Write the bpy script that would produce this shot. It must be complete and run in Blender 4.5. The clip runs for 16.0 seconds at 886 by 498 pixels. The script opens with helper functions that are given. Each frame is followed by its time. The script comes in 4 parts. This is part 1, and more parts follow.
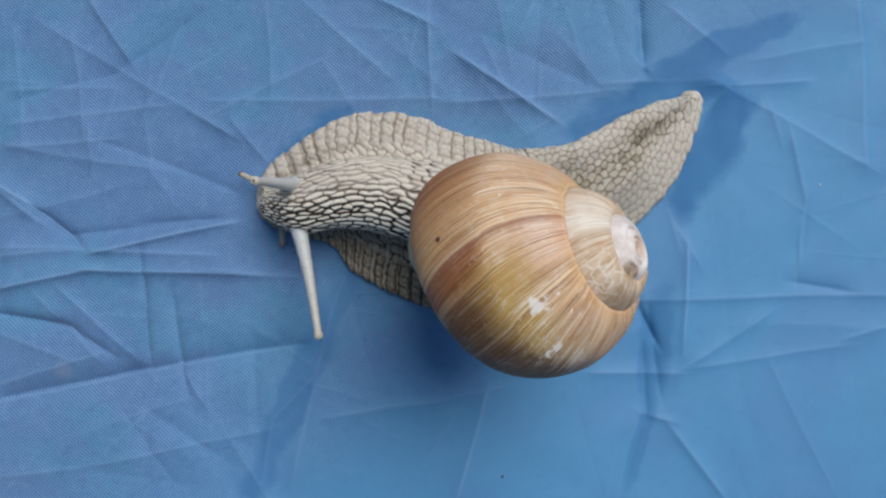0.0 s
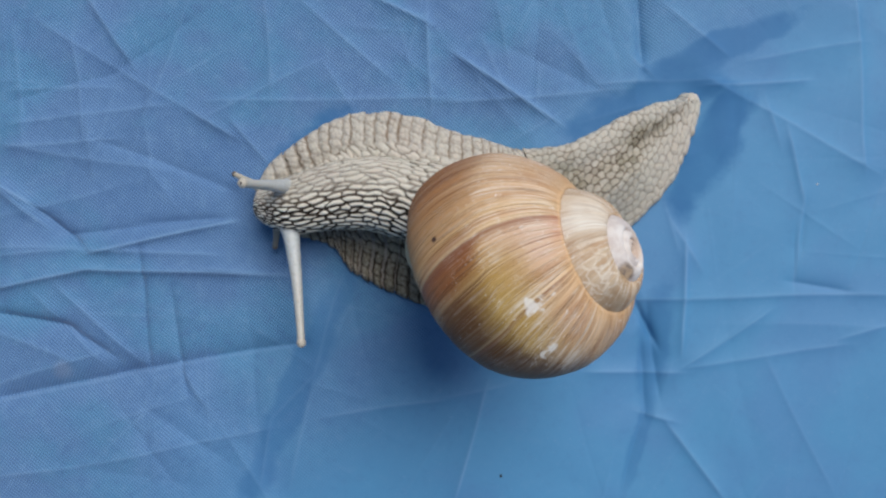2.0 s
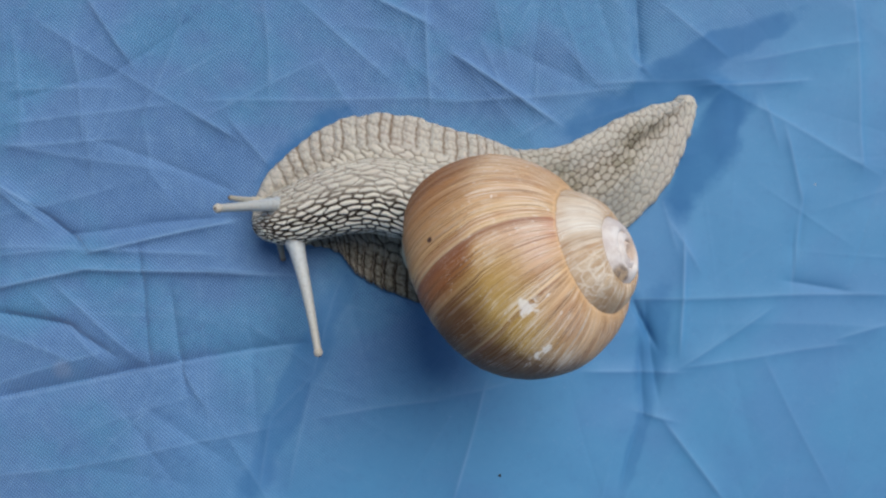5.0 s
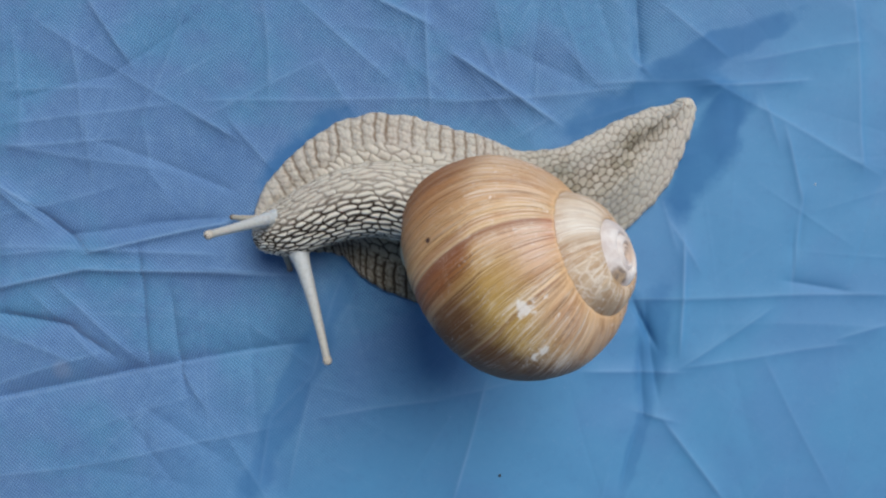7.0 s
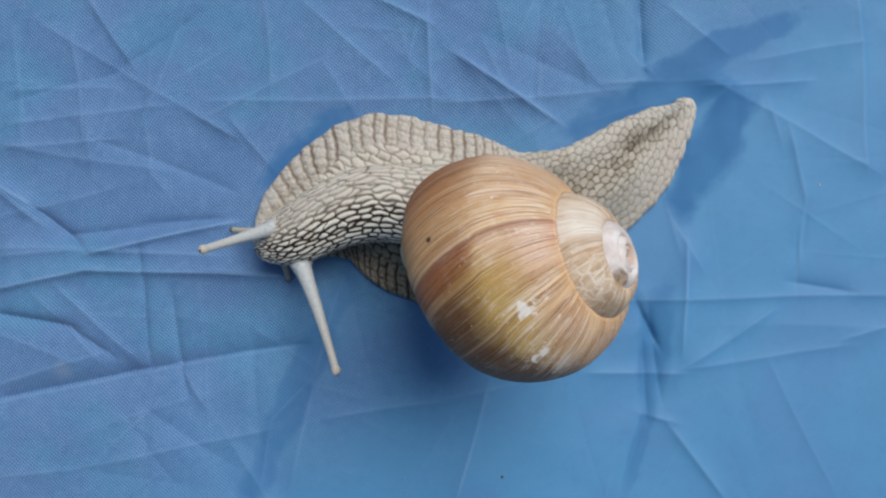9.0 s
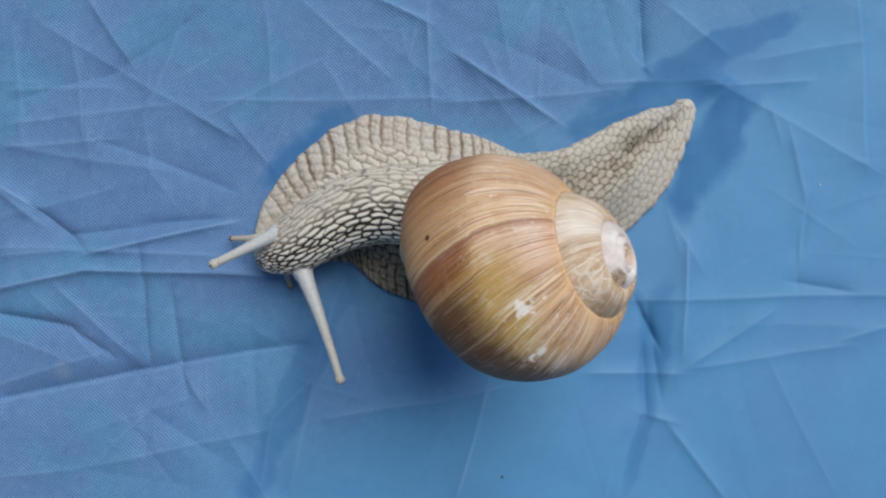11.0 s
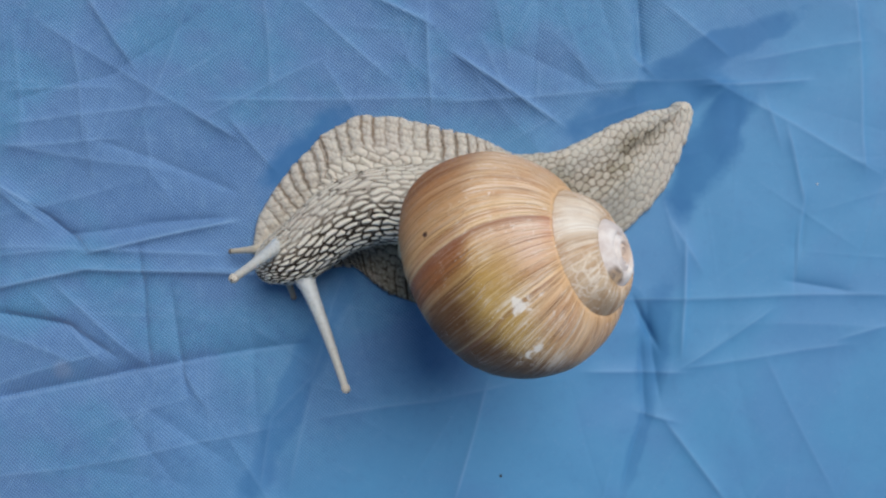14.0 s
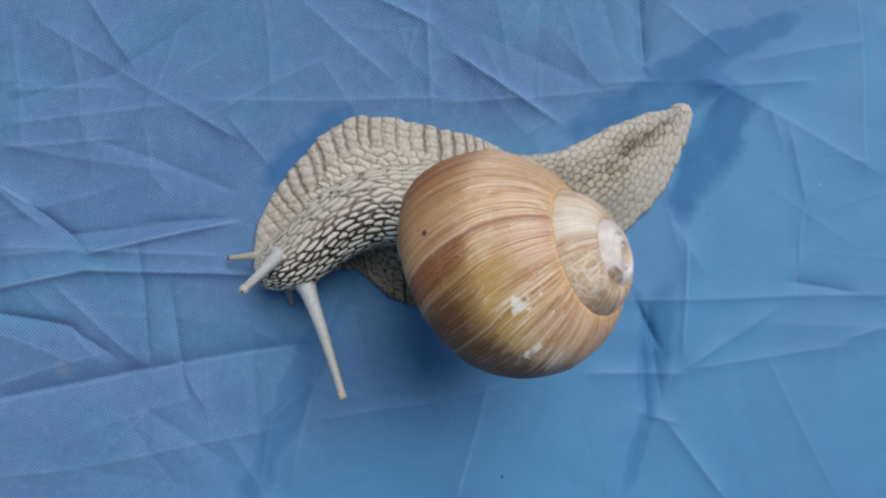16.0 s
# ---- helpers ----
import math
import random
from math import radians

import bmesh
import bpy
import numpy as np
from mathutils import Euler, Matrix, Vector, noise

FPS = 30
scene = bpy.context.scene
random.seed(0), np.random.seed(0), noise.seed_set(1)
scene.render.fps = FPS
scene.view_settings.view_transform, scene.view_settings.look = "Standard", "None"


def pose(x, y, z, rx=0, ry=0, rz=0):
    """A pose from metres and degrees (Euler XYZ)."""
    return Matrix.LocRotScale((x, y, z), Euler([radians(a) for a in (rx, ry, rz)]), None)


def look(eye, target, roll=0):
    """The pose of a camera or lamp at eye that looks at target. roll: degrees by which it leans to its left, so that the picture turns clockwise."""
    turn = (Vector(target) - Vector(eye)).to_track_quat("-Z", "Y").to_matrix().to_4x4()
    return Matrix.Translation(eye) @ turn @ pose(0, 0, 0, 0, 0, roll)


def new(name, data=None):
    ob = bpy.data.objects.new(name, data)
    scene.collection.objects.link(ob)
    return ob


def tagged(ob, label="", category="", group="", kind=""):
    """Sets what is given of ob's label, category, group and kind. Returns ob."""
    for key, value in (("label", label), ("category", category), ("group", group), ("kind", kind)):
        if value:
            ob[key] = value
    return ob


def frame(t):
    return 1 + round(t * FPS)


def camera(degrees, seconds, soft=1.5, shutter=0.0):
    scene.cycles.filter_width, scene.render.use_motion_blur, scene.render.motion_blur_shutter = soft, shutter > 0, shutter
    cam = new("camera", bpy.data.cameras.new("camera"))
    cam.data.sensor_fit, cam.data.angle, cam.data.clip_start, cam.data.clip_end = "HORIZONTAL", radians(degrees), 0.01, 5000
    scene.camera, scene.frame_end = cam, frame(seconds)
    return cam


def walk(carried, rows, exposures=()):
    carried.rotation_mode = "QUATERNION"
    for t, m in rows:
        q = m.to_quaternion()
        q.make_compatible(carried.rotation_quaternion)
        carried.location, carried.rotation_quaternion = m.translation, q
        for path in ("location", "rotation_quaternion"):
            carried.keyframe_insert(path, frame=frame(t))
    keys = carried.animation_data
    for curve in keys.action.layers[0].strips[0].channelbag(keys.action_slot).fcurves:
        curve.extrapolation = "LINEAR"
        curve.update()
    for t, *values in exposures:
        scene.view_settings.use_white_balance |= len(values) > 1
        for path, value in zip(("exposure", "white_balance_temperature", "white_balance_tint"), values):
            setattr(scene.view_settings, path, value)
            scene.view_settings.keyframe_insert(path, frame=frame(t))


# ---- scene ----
# A Roman snail creeping over a creased blue cloth, seen from above. Lengths in this part are in millimetres
# until a mesh is made.
MM = 0.001
cam = camera(60, 16.0, soft=2.5)
PATH = [
    (0, pose(-0.00000, -0.00000, 0.15000)),
    (0.5, pose(-0.00000, -0.00000, 0.15000)),
    (1, pose(0.00014, -0.00002, 0.15018)),
    (1.5, pose(0.00023, -0.00006, 0.15028)),
    (2, pose(0.00026, -0.00008, 0.15025)),
    (2.5, pose(0.00041, -0.00012, 0.15053)),
    (3, pose(0.00047, -0.00016, 0.15065)),
    (3.5, pose(0.00045, -0.00018, 0.15063)),
    (4, pose(0.00043, -0.00011, 0.15053)),
    (6.5, pose(0.00059, -0.00011, 0.15057)),
    (7, pose(0.00052, -0.00010, 0.15045)),
    (7.5, pose(0.00045, -0.00010, 0.15045)),
    (8, pose(0.00038, -0.00011, 0.15027)),
    (8.5, pose(0.00018, -0.00001, 0.15000)),
    (9, pose(0.00007, 0.00001, 0.14982)),
    (11.5, pose(0.00008, -0.00000, 0.14983)),
    (12, pose(0.00018, -0.00001, 0.15000)),
    (12.5, pose(0.00019, -0.00002, 0.15003)),
    (13, pose(0.00030, -0.00012, 0.15025)),
    (13.5, pose(0.00028, -0.00008, 0.15022)),
    (14, pose(0.00028, -0.00012, 0.15020)),
    (14.5, pose(0.00050, -0.00016, 0.15069)),
    (15, pose(0.00042, -0.00012, 0.15050)),
    (15.5, pose(0.00050, -0.00019, 0.15072)),
    (16, pose(0.00008, -0.00001, 0.14981)),
]
walk(cam, PATH, ((0, -0.07), (6.5, -0.07), (9, -0.05), (14, -0.05), (15, -0.08), (15.5, -0.09), (16, -0.155)))

# ---- world and light ----
SUN_EL, SUN_AZ = 56.0, 57.0
world = bpy.data.worlds.new("sky")
scene.world = world
world.use_nodes = True
wn = world.node_tree
sky = wn.nodes.new("ShaderNodeTexSky")
sky.sky_type, sky.sun_disc = "NISHITA", False
sky.sun_elevation, sky.sun_rotation = radians(SUN_EL), radians(90 - SUN_AZ)
wn.links.new(sky.outputs[0], wn.nodes["Background"].inputs[0])
wn.nodes["Background"].inputs[1].default_value = 0.078
sun_data = bpy.data.lights.new("sun", "SUN")
sun_data.energy, sun_data.angle, sun_data.color = 3.38, radians(43), (1.0, 0.968, 0.915)
sun = new("sun", sun_data)
sun_way = Vector((math.cos(radians(SUN_AZ)) * math.cos(radians(SUN_EL)), math.sin(radians(SUN_AZ)) * math.cos(radians(SUN_EL)), math.sin(radians(SUN_EL))))
sun.matrix_world = look(sun_way * 2, (0, 0, 0))


# ---- materials ----
class Nodes:
    """Short hand for building a node material."""

    def __init__(self, name):
        self.material = bpy.data.materials.new(name)
        self.material.use_nodes = True
        self.tree = self.material.node_tree
        self.shader = self.tree.nodes["Principled BSDF"]

    def add(self, kind):
        node = self.tree.nodes.new("ShaderNode" + kind)
        return node

    def put(self, value, socket):
        if isinstance(value, bpy.types.NodeSocket):
            self.tree.links.new(value, socket)
        else:
            socket.default_value = value

    def math(self, op, a, b=0.0, c=0.0):
        n = self.add("Math")
        n.operation = op
        for v, s in zip((a, b, c), n.inputs):
            self.put(v, s)
        return n.outputs[0]

    def mix(self, f, a, b):
        n = self.add("Mix")
        n.data_type = "RGBA"
        self.put(f, n.inputs[0])
        for v, s in ((a, n.inputs[6]), (b, n.inputs[7])):
            self.put((*v, 1) if isinstance(v, tuple) else v, s)
        return n.outputs[2]

    def step(self, x, lo, hi, a=0.0, b=1.0):
        n = self.add("MapRange")
        n.interpolation_type = "SMOOTHSTEP"
        for v, s in zip((x, lo, hi, a, b), n.inputs):
            self.put(v, s)
        return n.outputs[0]

    def noise(self, vector, scale, detail=3.0, rough=0.5):
        n = self.add("TexNoise")
        self.put(vector, n.inputs["Vector"])
        n.inputs["Scale"].default_value, n.inputs["Detail"].default_value, n.inputs["Roughness"].default_value = scale, detail, rough
        return n.outputs[0]

    def attribute(self, name):
        n = self.add("Attribute")
        n.attribute_name = name
        return n.outputs["Fac"]

    def coords(self):
        return self.add("TexCoord").outputs["Object"]

    def split(self, v):
        n = self.add("SeparateXYZ")
        self.put(v, n.inputs[0])
        return n.outputs

    def join(self, x, y, z):
        n = self.add("CombineXYZ")
        for v, s in zip((x, y, z), n.inputs):
            self.put(v, s)
        return n.outputs[0]

    def near(self, v, place):
        n = self.add("VectorMath")
        n.operation = "DISTANCE"
        self.put(v, n.inputs[0])
        n.inputs[1].default_value = place
        return n.outputs["Value"]

    def bump(self, height, strength, distance):
        n = self.add("Bump")
        n.inputs["Strength"].default_value, n.inputs["Distance"].default_value = strength, distance
        self.put(height, n.inputs["Height"])
        self.put(n.outputs[0], self.shader.inputs["Normal"])

    def set(self, **values):
        for key, v in values.items():
            self.put((*v, 1) if isinstance(v, tuple) and len(v) == 3 and "color" in key or key == "subsurface_tint" else v, self.shader.inputs[key.replace("_", " ").title().replace("Ior", "IOR").replace("Brdf", "BRDF")])
        return self.material


def cloth_material():
    n = Nodes("blue_woven_nylon")
    v = n.coords()
    x, y, _ = n.split(v)
    wander = n.math("MULTIPLY", n.math("SUBTRACT", n.noise(v, 120, 3), 0.5), 3.5)
    # plain weave on the bias, 0.6 mm a thread pair
    a = n.math("MULTIPLY_ADD", x, 9.2 / MM, n.math("MULTIPLY", y, 1.6 / MM))
    b = n.math("MULTIPLY_ADD", x, -1.5 / MM, n.math("MULTIPLY", y, 7.6 / MM))
    weave = n.math("MULTIPLY", n.math("SINE", n.math("ADD", a, wander)), n.math("SINE", n.math("SUBTRACT", b, wander)))
    far = n.noise(v, 14, 2)
    mottled = n.noise(v, 90, 4)
    fibre = n.noise(v, 2400, 2)
    # duller and greyer, with a clearer weave, towards one diagonal side
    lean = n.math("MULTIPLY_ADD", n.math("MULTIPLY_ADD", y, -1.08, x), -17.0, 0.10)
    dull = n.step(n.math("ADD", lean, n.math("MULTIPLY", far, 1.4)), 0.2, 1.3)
    col = n.mix(dull, CLOTH_BRIGHT, CLOTH_DULL)
    col = n.mix(n.math("MULTIPLY", mottled, 0.35), col, (0.055, 0.15, 0.33))
    threads = n.math("MULTIPLY", n.step(weave, -0.3, 0.9), n.math("MULTIPLY", n.math("MULTIPLY", dull, 0.62), n.step(mottled, 0.25, 0.7, 0.4, 1.0)))
    col = n.mix(n.math("MULTIPLY", n.step(n.noise(v, 38, 3), 0.45, 0.62), 0.3), col, (0.072, 0.172, 0.375))
    # faded towards green-blue in patches, and specked at the scale of a few threads
    faded = n.step(n.noise(n.join(x, n.math("MULTIPLY", y, 1.3), 0.31), 26, 4, 0.55), 0.46, 0.60)
    col = n.mix(n.math("MULTIPLY", faded, n.math("MULTIPLY_ADD", dull, 0.75, 0.05)), col, (0.058, 0.222, 0.388))
    speck = n.noise(v, 520, 3, 0.6)
    col = n.mix(n.math("MULTIPLY", n.step(speck, 0.52, 0.70), n.math("MULTIPLY_ADD", dull, 0.35, 0.12)), col, (0.048, 0.13, 0.30))
    col = n.mix(n.math("MULTIPLY", n.step(speck, 0.46, 0.32), n.math("MULTIPLY_ADD", dull, 0.22, 0.06)), col, (0.15, 0.29, 0.47))
    col = n.mix(n.math("MULTIPLY", n.step(weave, 0.1, -0.8), n.math("MULTIPLY", dull, 0.45)), col, (0.040, 0.12, 0.285))
    col = n.mix(threads, col, (0.185, 0.315, 0.52))
    # fold crests painted pale: rubbed wear, and bright lines for lit edges
    col = n.mix(n.math("MULTIPLY", n.attribute("pale_crest"), n.math("ADD", 0.25, n.math("MULTIPLY", mottled, 0.5))), col, (0.20, 0.35, 0.56))
    col = n.mix(n.math("MULTIPLY", n.step(fibre, 0.6, 0.8), 0.25), col, (0.2, 0.3, 0.5))
    # a pale scuff rubbed into the weave
    scuff = n.step(n.math("ADD", n.near(n.join(x, y, 0.0), (-0.0743, -0.0238, 0.0)), n.math("MULTIPLY", mottled, 0.003)), 0.0042, 0.0022)
    col = n.mix(n.math("MULTIPLY", scuff, 0.3), col, (0.27, 0.31, 0.42))
    # damp left by the snail, and painted shade of folds: blots with ragged edges
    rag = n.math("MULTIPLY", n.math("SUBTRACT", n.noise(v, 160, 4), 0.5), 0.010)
    dark_blot = None
    for cx, cy, ang, rx, ry, deep in DAMP_AND_FOLD_SHADE:
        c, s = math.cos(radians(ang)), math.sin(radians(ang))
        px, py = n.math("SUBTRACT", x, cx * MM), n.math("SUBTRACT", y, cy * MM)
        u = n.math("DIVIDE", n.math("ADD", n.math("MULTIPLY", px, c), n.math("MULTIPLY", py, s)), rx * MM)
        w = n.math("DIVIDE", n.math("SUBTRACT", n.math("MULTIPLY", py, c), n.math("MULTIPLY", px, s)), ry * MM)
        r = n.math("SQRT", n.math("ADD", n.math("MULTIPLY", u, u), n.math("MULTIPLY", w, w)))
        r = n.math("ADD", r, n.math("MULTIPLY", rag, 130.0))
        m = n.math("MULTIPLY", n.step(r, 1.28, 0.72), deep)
        dark_blot = m if dark_blot is None else n.math("MAXIMUM", dark_blot, m)
    col = n.mix(n.math("MULTIPLY", dark_blot, n.math("MULTIPLY_ADD", mottled, 0.6, 0.26)), col, (0.014, 0.110, 0.282))
    h = n.math("MULTIPLY", n.math("ADD", n.math("MULTIPLY", weave, 0.6), n.math("MULTIPLY", fibre, 0.3)), n.math("MULTIPLY", n.math("MULTIPLY_ADD", dull, 0.95, 0.03), n.math("MULTIPLY_ADD", dark_blot, -0.8, 1.0)))
    n.bump(h, 0.75, 0.00017)
    return n.set(base_color=col, roughness=n.math("MULTIPLY_ADD", dark_blot, 0.1, 0.62), sheen_weight=n.math("MULTIPLY_ADD", dark_blot, -0.2, 0.25), sheen_roughness=0.4, specular_ior_level=0.4)


CLOTH_BRIGHT, CLOTH_DULL = (0.069, 0.250, 0.452), (0.084, 0.188, 0.372)
# the first and the last two are fold shade put into the colour
DAMP_AND_FOLD_SHADE = (
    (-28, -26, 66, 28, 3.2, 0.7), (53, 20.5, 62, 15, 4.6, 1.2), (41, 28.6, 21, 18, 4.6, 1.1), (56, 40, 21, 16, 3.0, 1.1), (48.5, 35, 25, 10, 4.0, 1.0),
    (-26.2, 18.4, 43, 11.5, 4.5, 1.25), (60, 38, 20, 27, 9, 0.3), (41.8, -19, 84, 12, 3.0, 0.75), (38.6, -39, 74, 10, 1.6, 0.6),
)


def shell_material():
    n = Nodes("snail_shell")
    v = n.coords()
    g, phi, age = n.attribute("growth"), n.attribute("around"), n.attribute("age")
    arc = n.attribute("arc")
    lines = n.noise(n.join(n.math("MULTIPLY", arc, 112.0), n.math("MULTIPLY", phi, 0.5), 0.0), 1.0, 6, 0.6)
    broad = n.noise(n.join(n.math("MULTIPLY", arc, 16.0), n.math("MULTIPLY", phi, 0.5), 3.0), 1.0, 3)
    fine = n.noise(n.join(n.math("MULTIPLY", arc, 125.0), n.math("MULTIPLY", phi, 0.5), 7.0), 1.0, 2, 0.5)
    blot = n.noise(v, 150, 4)
    bits = n.noise(v, 700, 3)
    ragged = n.math("ADD", g, n.math("MULTIPLY", n.math("SUBTRACT", blot, 0.5), 0.25))
    drift = n.math("ADD", phi, n.math("MULTIPLY", n.math("SUBTRACT", n.noise(v, 130, 4, 0.5), 0.5), 0.7))

    def between(x, a, b, soft):
        return n.math("MULTIPLY", n.step(x, a - soft, a + soft), n.step(x, b + soft, b - soft))

    def over(mask, amount, colour):
        return n.mix(n.math("MULTIPLY", mask, amount), col, colour)

    last = n.step(age, -5.6, -4.6)
    # tan ground with broad browner and yellower growth bands
    col = n.mix(n.step(broad, 0.35, 0.65), (0.52, 0.275, 0.125), (0.72, 0.49, 0.285))
    col = over(n.math("MULTIPLY", n.step(n.noise(n.join(n.math("MULTIPLY", arc, 30.0), n.math("MULTIPLY", phi, 0.9), 9.0), 1.0, 3, 0.5), 0.42, 0.72), last), 0.5, (0.27, 0.125, 0.045))
    # after the growth stop: dull mauve above, olive and red-brown below
    col = over(n.math("MULTIPLY", between(ragged, -3.1, -2.55, 0.16), n.step(drift, -0.35, 0.45)), 0.8, (0.62, 0.42, 0.34))
    col = over(n.math("MULTIPLY", between(ragged, -3.9, -2.8, 0.35), between(drift, -0.85, 0.3, 0.4)), 0.85, (0.43, 0.275, 0.05))
    col = over(n.math("MULTIPLY", between(ragged, -2.8, -2.5, 0.1), n.step(drift, -0.2, -0.6)), 0.85, (0.25, 0.075, 0.02))
    # dark brown low flank, with the shade of its lower edge painted in
    col = over(n.math("MULTIPLY", n.math("MULTIPLY", n.step(ragged, -2.7, -3.0), last), n.step(n.math("MULTIPLY_ADD", n.step(g, -3.1, -4.1), -0.55, drift), -0.25, -0.85)), 0.92, (0.105, 0.040, 0.009))
    col = over(n.math("MULTIPLY", n.step(ragged, -2.62, -2.3), n.step(drift, 0.15, -0.75)), 0.6, (0.43, 0.205, 0.06))
    col = over(n.math("MULTIPLY", n.step(g, -2.3, -1.7), n.step(drift, -0.1, -0.8)), 0.85, (0.37, 0.135, 0.03))
    col = over(n.math("MULTIPLY", between(g, -2.5, -2.3, 0.08), n.step(broad, 0.4, 0.6, 0.4, 1.0)), 0.35, (0.66, 0.47, 0.23))
    # pale lines, film and mauve are stronger on the crown than on the flank
    crown = n.step(drift, -0.9, 0.1, 0.1, 1.0)
    col = over(n.math("MULTIPLY", n.step(drift, -0.3, 0.7), n.step(blot, 0.3, 0.65, 0.4, 1.0)), 0.24, (0.53, 0.33, 0.235))
    # growth lines: brown grooves, cream ribs, hair-thin white ones
    col = over(n.step(lines, 0.52, 0.60), 0.8, (0.14, 0.052, 0.014))
    col = over(n.math("MULTIPLY", crown, n.step(lines, 0.46, 0.37)), 0.45, (0.71, 0.51, 0.28))
    col = over(n.math("MULTIPLY", crown, n.step(n.math("ADD", fine, n.math("MULTIPLY", n.math("SUBTRACT", blot, 0.5), 0.1)), 0.57, 0.66)), 0.5, (0.80, 0.65, 0.45))
    # hair-thin pale lines, broken by wear
    thread = n.noise(n.join(n.math("MULTIPLY", arc, 36.0), n.math("MULTIPLY", phi, 0.3), 11.0), 1.0, 2, 0.5)
    hair = n.math("MULTIPLY", n.step(n.math("ABSOLUTE", n.math("SUBTRACT", thread, 0.5)), 0.034, 0.008), n.step(n.noise(v, 180, 3, 0.5), 0.36, 0.62))
    col = over(n.math("MULTIPLY", hair, n.math("MULTIPLY_ADD", crown, 0.85, 0.1)), 0.7, (0.86, 0.79, 0.68))
    veil = n.step(n.math("ADD", n.noise(v, 700, 4, 0.6), n.math("MULTIPLY", n.math("SUBTRACT", fine, 0.5), 0.9)), 0.5, 0.72)
    col = over(n.math("MULTIPLY", veil, crown), 0.16, (0.70, 0.60, 0.50))
    # old growth stops, pale before and dark after
    for at, wide, deep in ((-2.56, 0.11, 0.6), (-3.32, 0.05, 0.4), (-1.75, 0.05, 0.4), (-2.02, 0.04, 0.3)):
        d = n.math("SUBTRACT", n.math("ADD", g, n.math("MULTIPLY", n.math("SUBTRACT", blot, 0.5), 0.05)), at)
        col = over(n.math("MULTIPLY", n.step(d, -wide, -wide * 0.1), n.step(d, 0.012, -0.008)), deep, (0.24, 0.10, 0.06))
        col = over(between(d, 0.01, 0.02 + wide * 0.2, 0.012), deep * 0.7, (0.76, 0.60, 0.37))
    # worn, pale old whorls with thin white ribs
    worn = n.step(n.math("ADD", age, n.math("MULTIPLY", blot, 1.0)), -6.0, -7.2)
    col = over(worn, 0.6, n.mix(n.step(n.math("ADD", broad, n.math("MULTIPLY", n.math("SUBTRACT", n.noise(v, 420, 4, 0.6), 0.5), 0.6)), 0.38, 0.62), (0.41, 0.265, 0.155), (0.62, 0.505, 0.37)))
    col = over(n.math("MULTIPLY", worn, n.step(n.math("ADD", fine, n.math("MULTIPLY", n.math("SUBTRACT", blot, 0.5), 0.25)), 0.54, 0.62)), 0.6, (0.86, 0.82, 0.74))
    col = over(n.math("MULTIPLY", worn, n.step(lines, 0.54, 0.62)), 0.6, (0.27, 0.16, 0.085))
    col = over(n.math("MULTIPLY", worn, n.step(n.math("ADD", n.near(v, BARE), n.math("MULTIPLY", bits, 0.003)), 0.0075, 0.0025)), 0.45, (0.78, 0.75, 0.68))
    # a growth stop on the old whorl, chalky before it and brown after
    d = n.math("ADD", n.math("ADD", g, n.math("MULTIPLY", n.math("SUBTRACT", blot, 0.5), 0.12)), 8.86)
    col = over(n.math("MULTIPLY", worn, between(d, 0.0, 0.3, 0.05)), n.step(fine, 0.38, 0.6, 0.1, 0.6), (0.80, 0.77, 0.70))
    col = over(n.math("MULTIPLY", worn, between(d, -0.2, -0.03, 0.06)), 0.4, (0.36, 0.23, 0.135))
    # crackled skin with pale lines on the old whorl
    net = n.add("TexVoronoi")
    net.feature = "DISTANCE_TO_EDGE"
    warped = n.add("VectorMath")
    warped.operation = "MULTIPLY_ADD"
    n.put(v, warped.inputs[0])
    warped.inputs[1].default_value = (1, 1, 1)
    tilt = n.math("MULTIPLY", n.math("SUBTRACT", n.noise(v, 500, 3), 0.5), 0.0035)
    n.put(n.join(tilt, n.math("MULTIPLY", tilt, -0.7), tilt), warped.inputs[2])
    n.put(warped.outputs[0], net.inputs["Vector"])
    net.inputs["Scale"].default_value = 600
    crackled = n.math("MULTIPLY", worn, n.step(n.math("ADD", n.near(v, CRACKLE), n.math("MULTIPLY", bits, 0.002)), 0.0070, 0.0030))
    col = over(crackled, 0.4, n.mix(blot, (0.46, 0.32, 0.19), (0.62, 0.49, 0.34)))
    col = over(n.math("MULTIPLY", crackled, n.step(n.math("ADD", net.outputs["Distance"], n.math("MULTIPLY", n.math("SUBTRACT", bits, 0.5), 0.14)), 0.14, 0.02)), 0.5, (0.86, 0.80, 0.70))
    # dark brown in the seam's lower bend
    col = over(n.math("MULTIPLY", worn, n.step(n.math("ADD", n.near(v, SEAM_BROWN), n.math("MULTIPLY", bits, 0.003)), 0.0062, 0.0024)), 0.55, (0.21, 0.12, 0.05))
    # bare lilac-white tip, chipped at its foot
    tip = n.step(n.math("ADD", age, n.math("MULTIPLY", blot, 1.2)), -12.0, -13.2)
    col = over(tip, n.step(bits, 0.35, 0.6, 0.86, 0.97), n.mix(n.step(n.noise(v, 480, 4, 0.6), 0.35, 0.65), (0.53, 0.47, 0.45), (0.67, 0.635, 0.61)))
    col = over(n.math("MULTIPLY", tip, n.step(n.math("ADD", n.near(v, CAP), n.math("MULTIPLY", bits, 0.002)), 0.0034, 0.0018)), 0.6, (0.50, 0.34, 0.23))
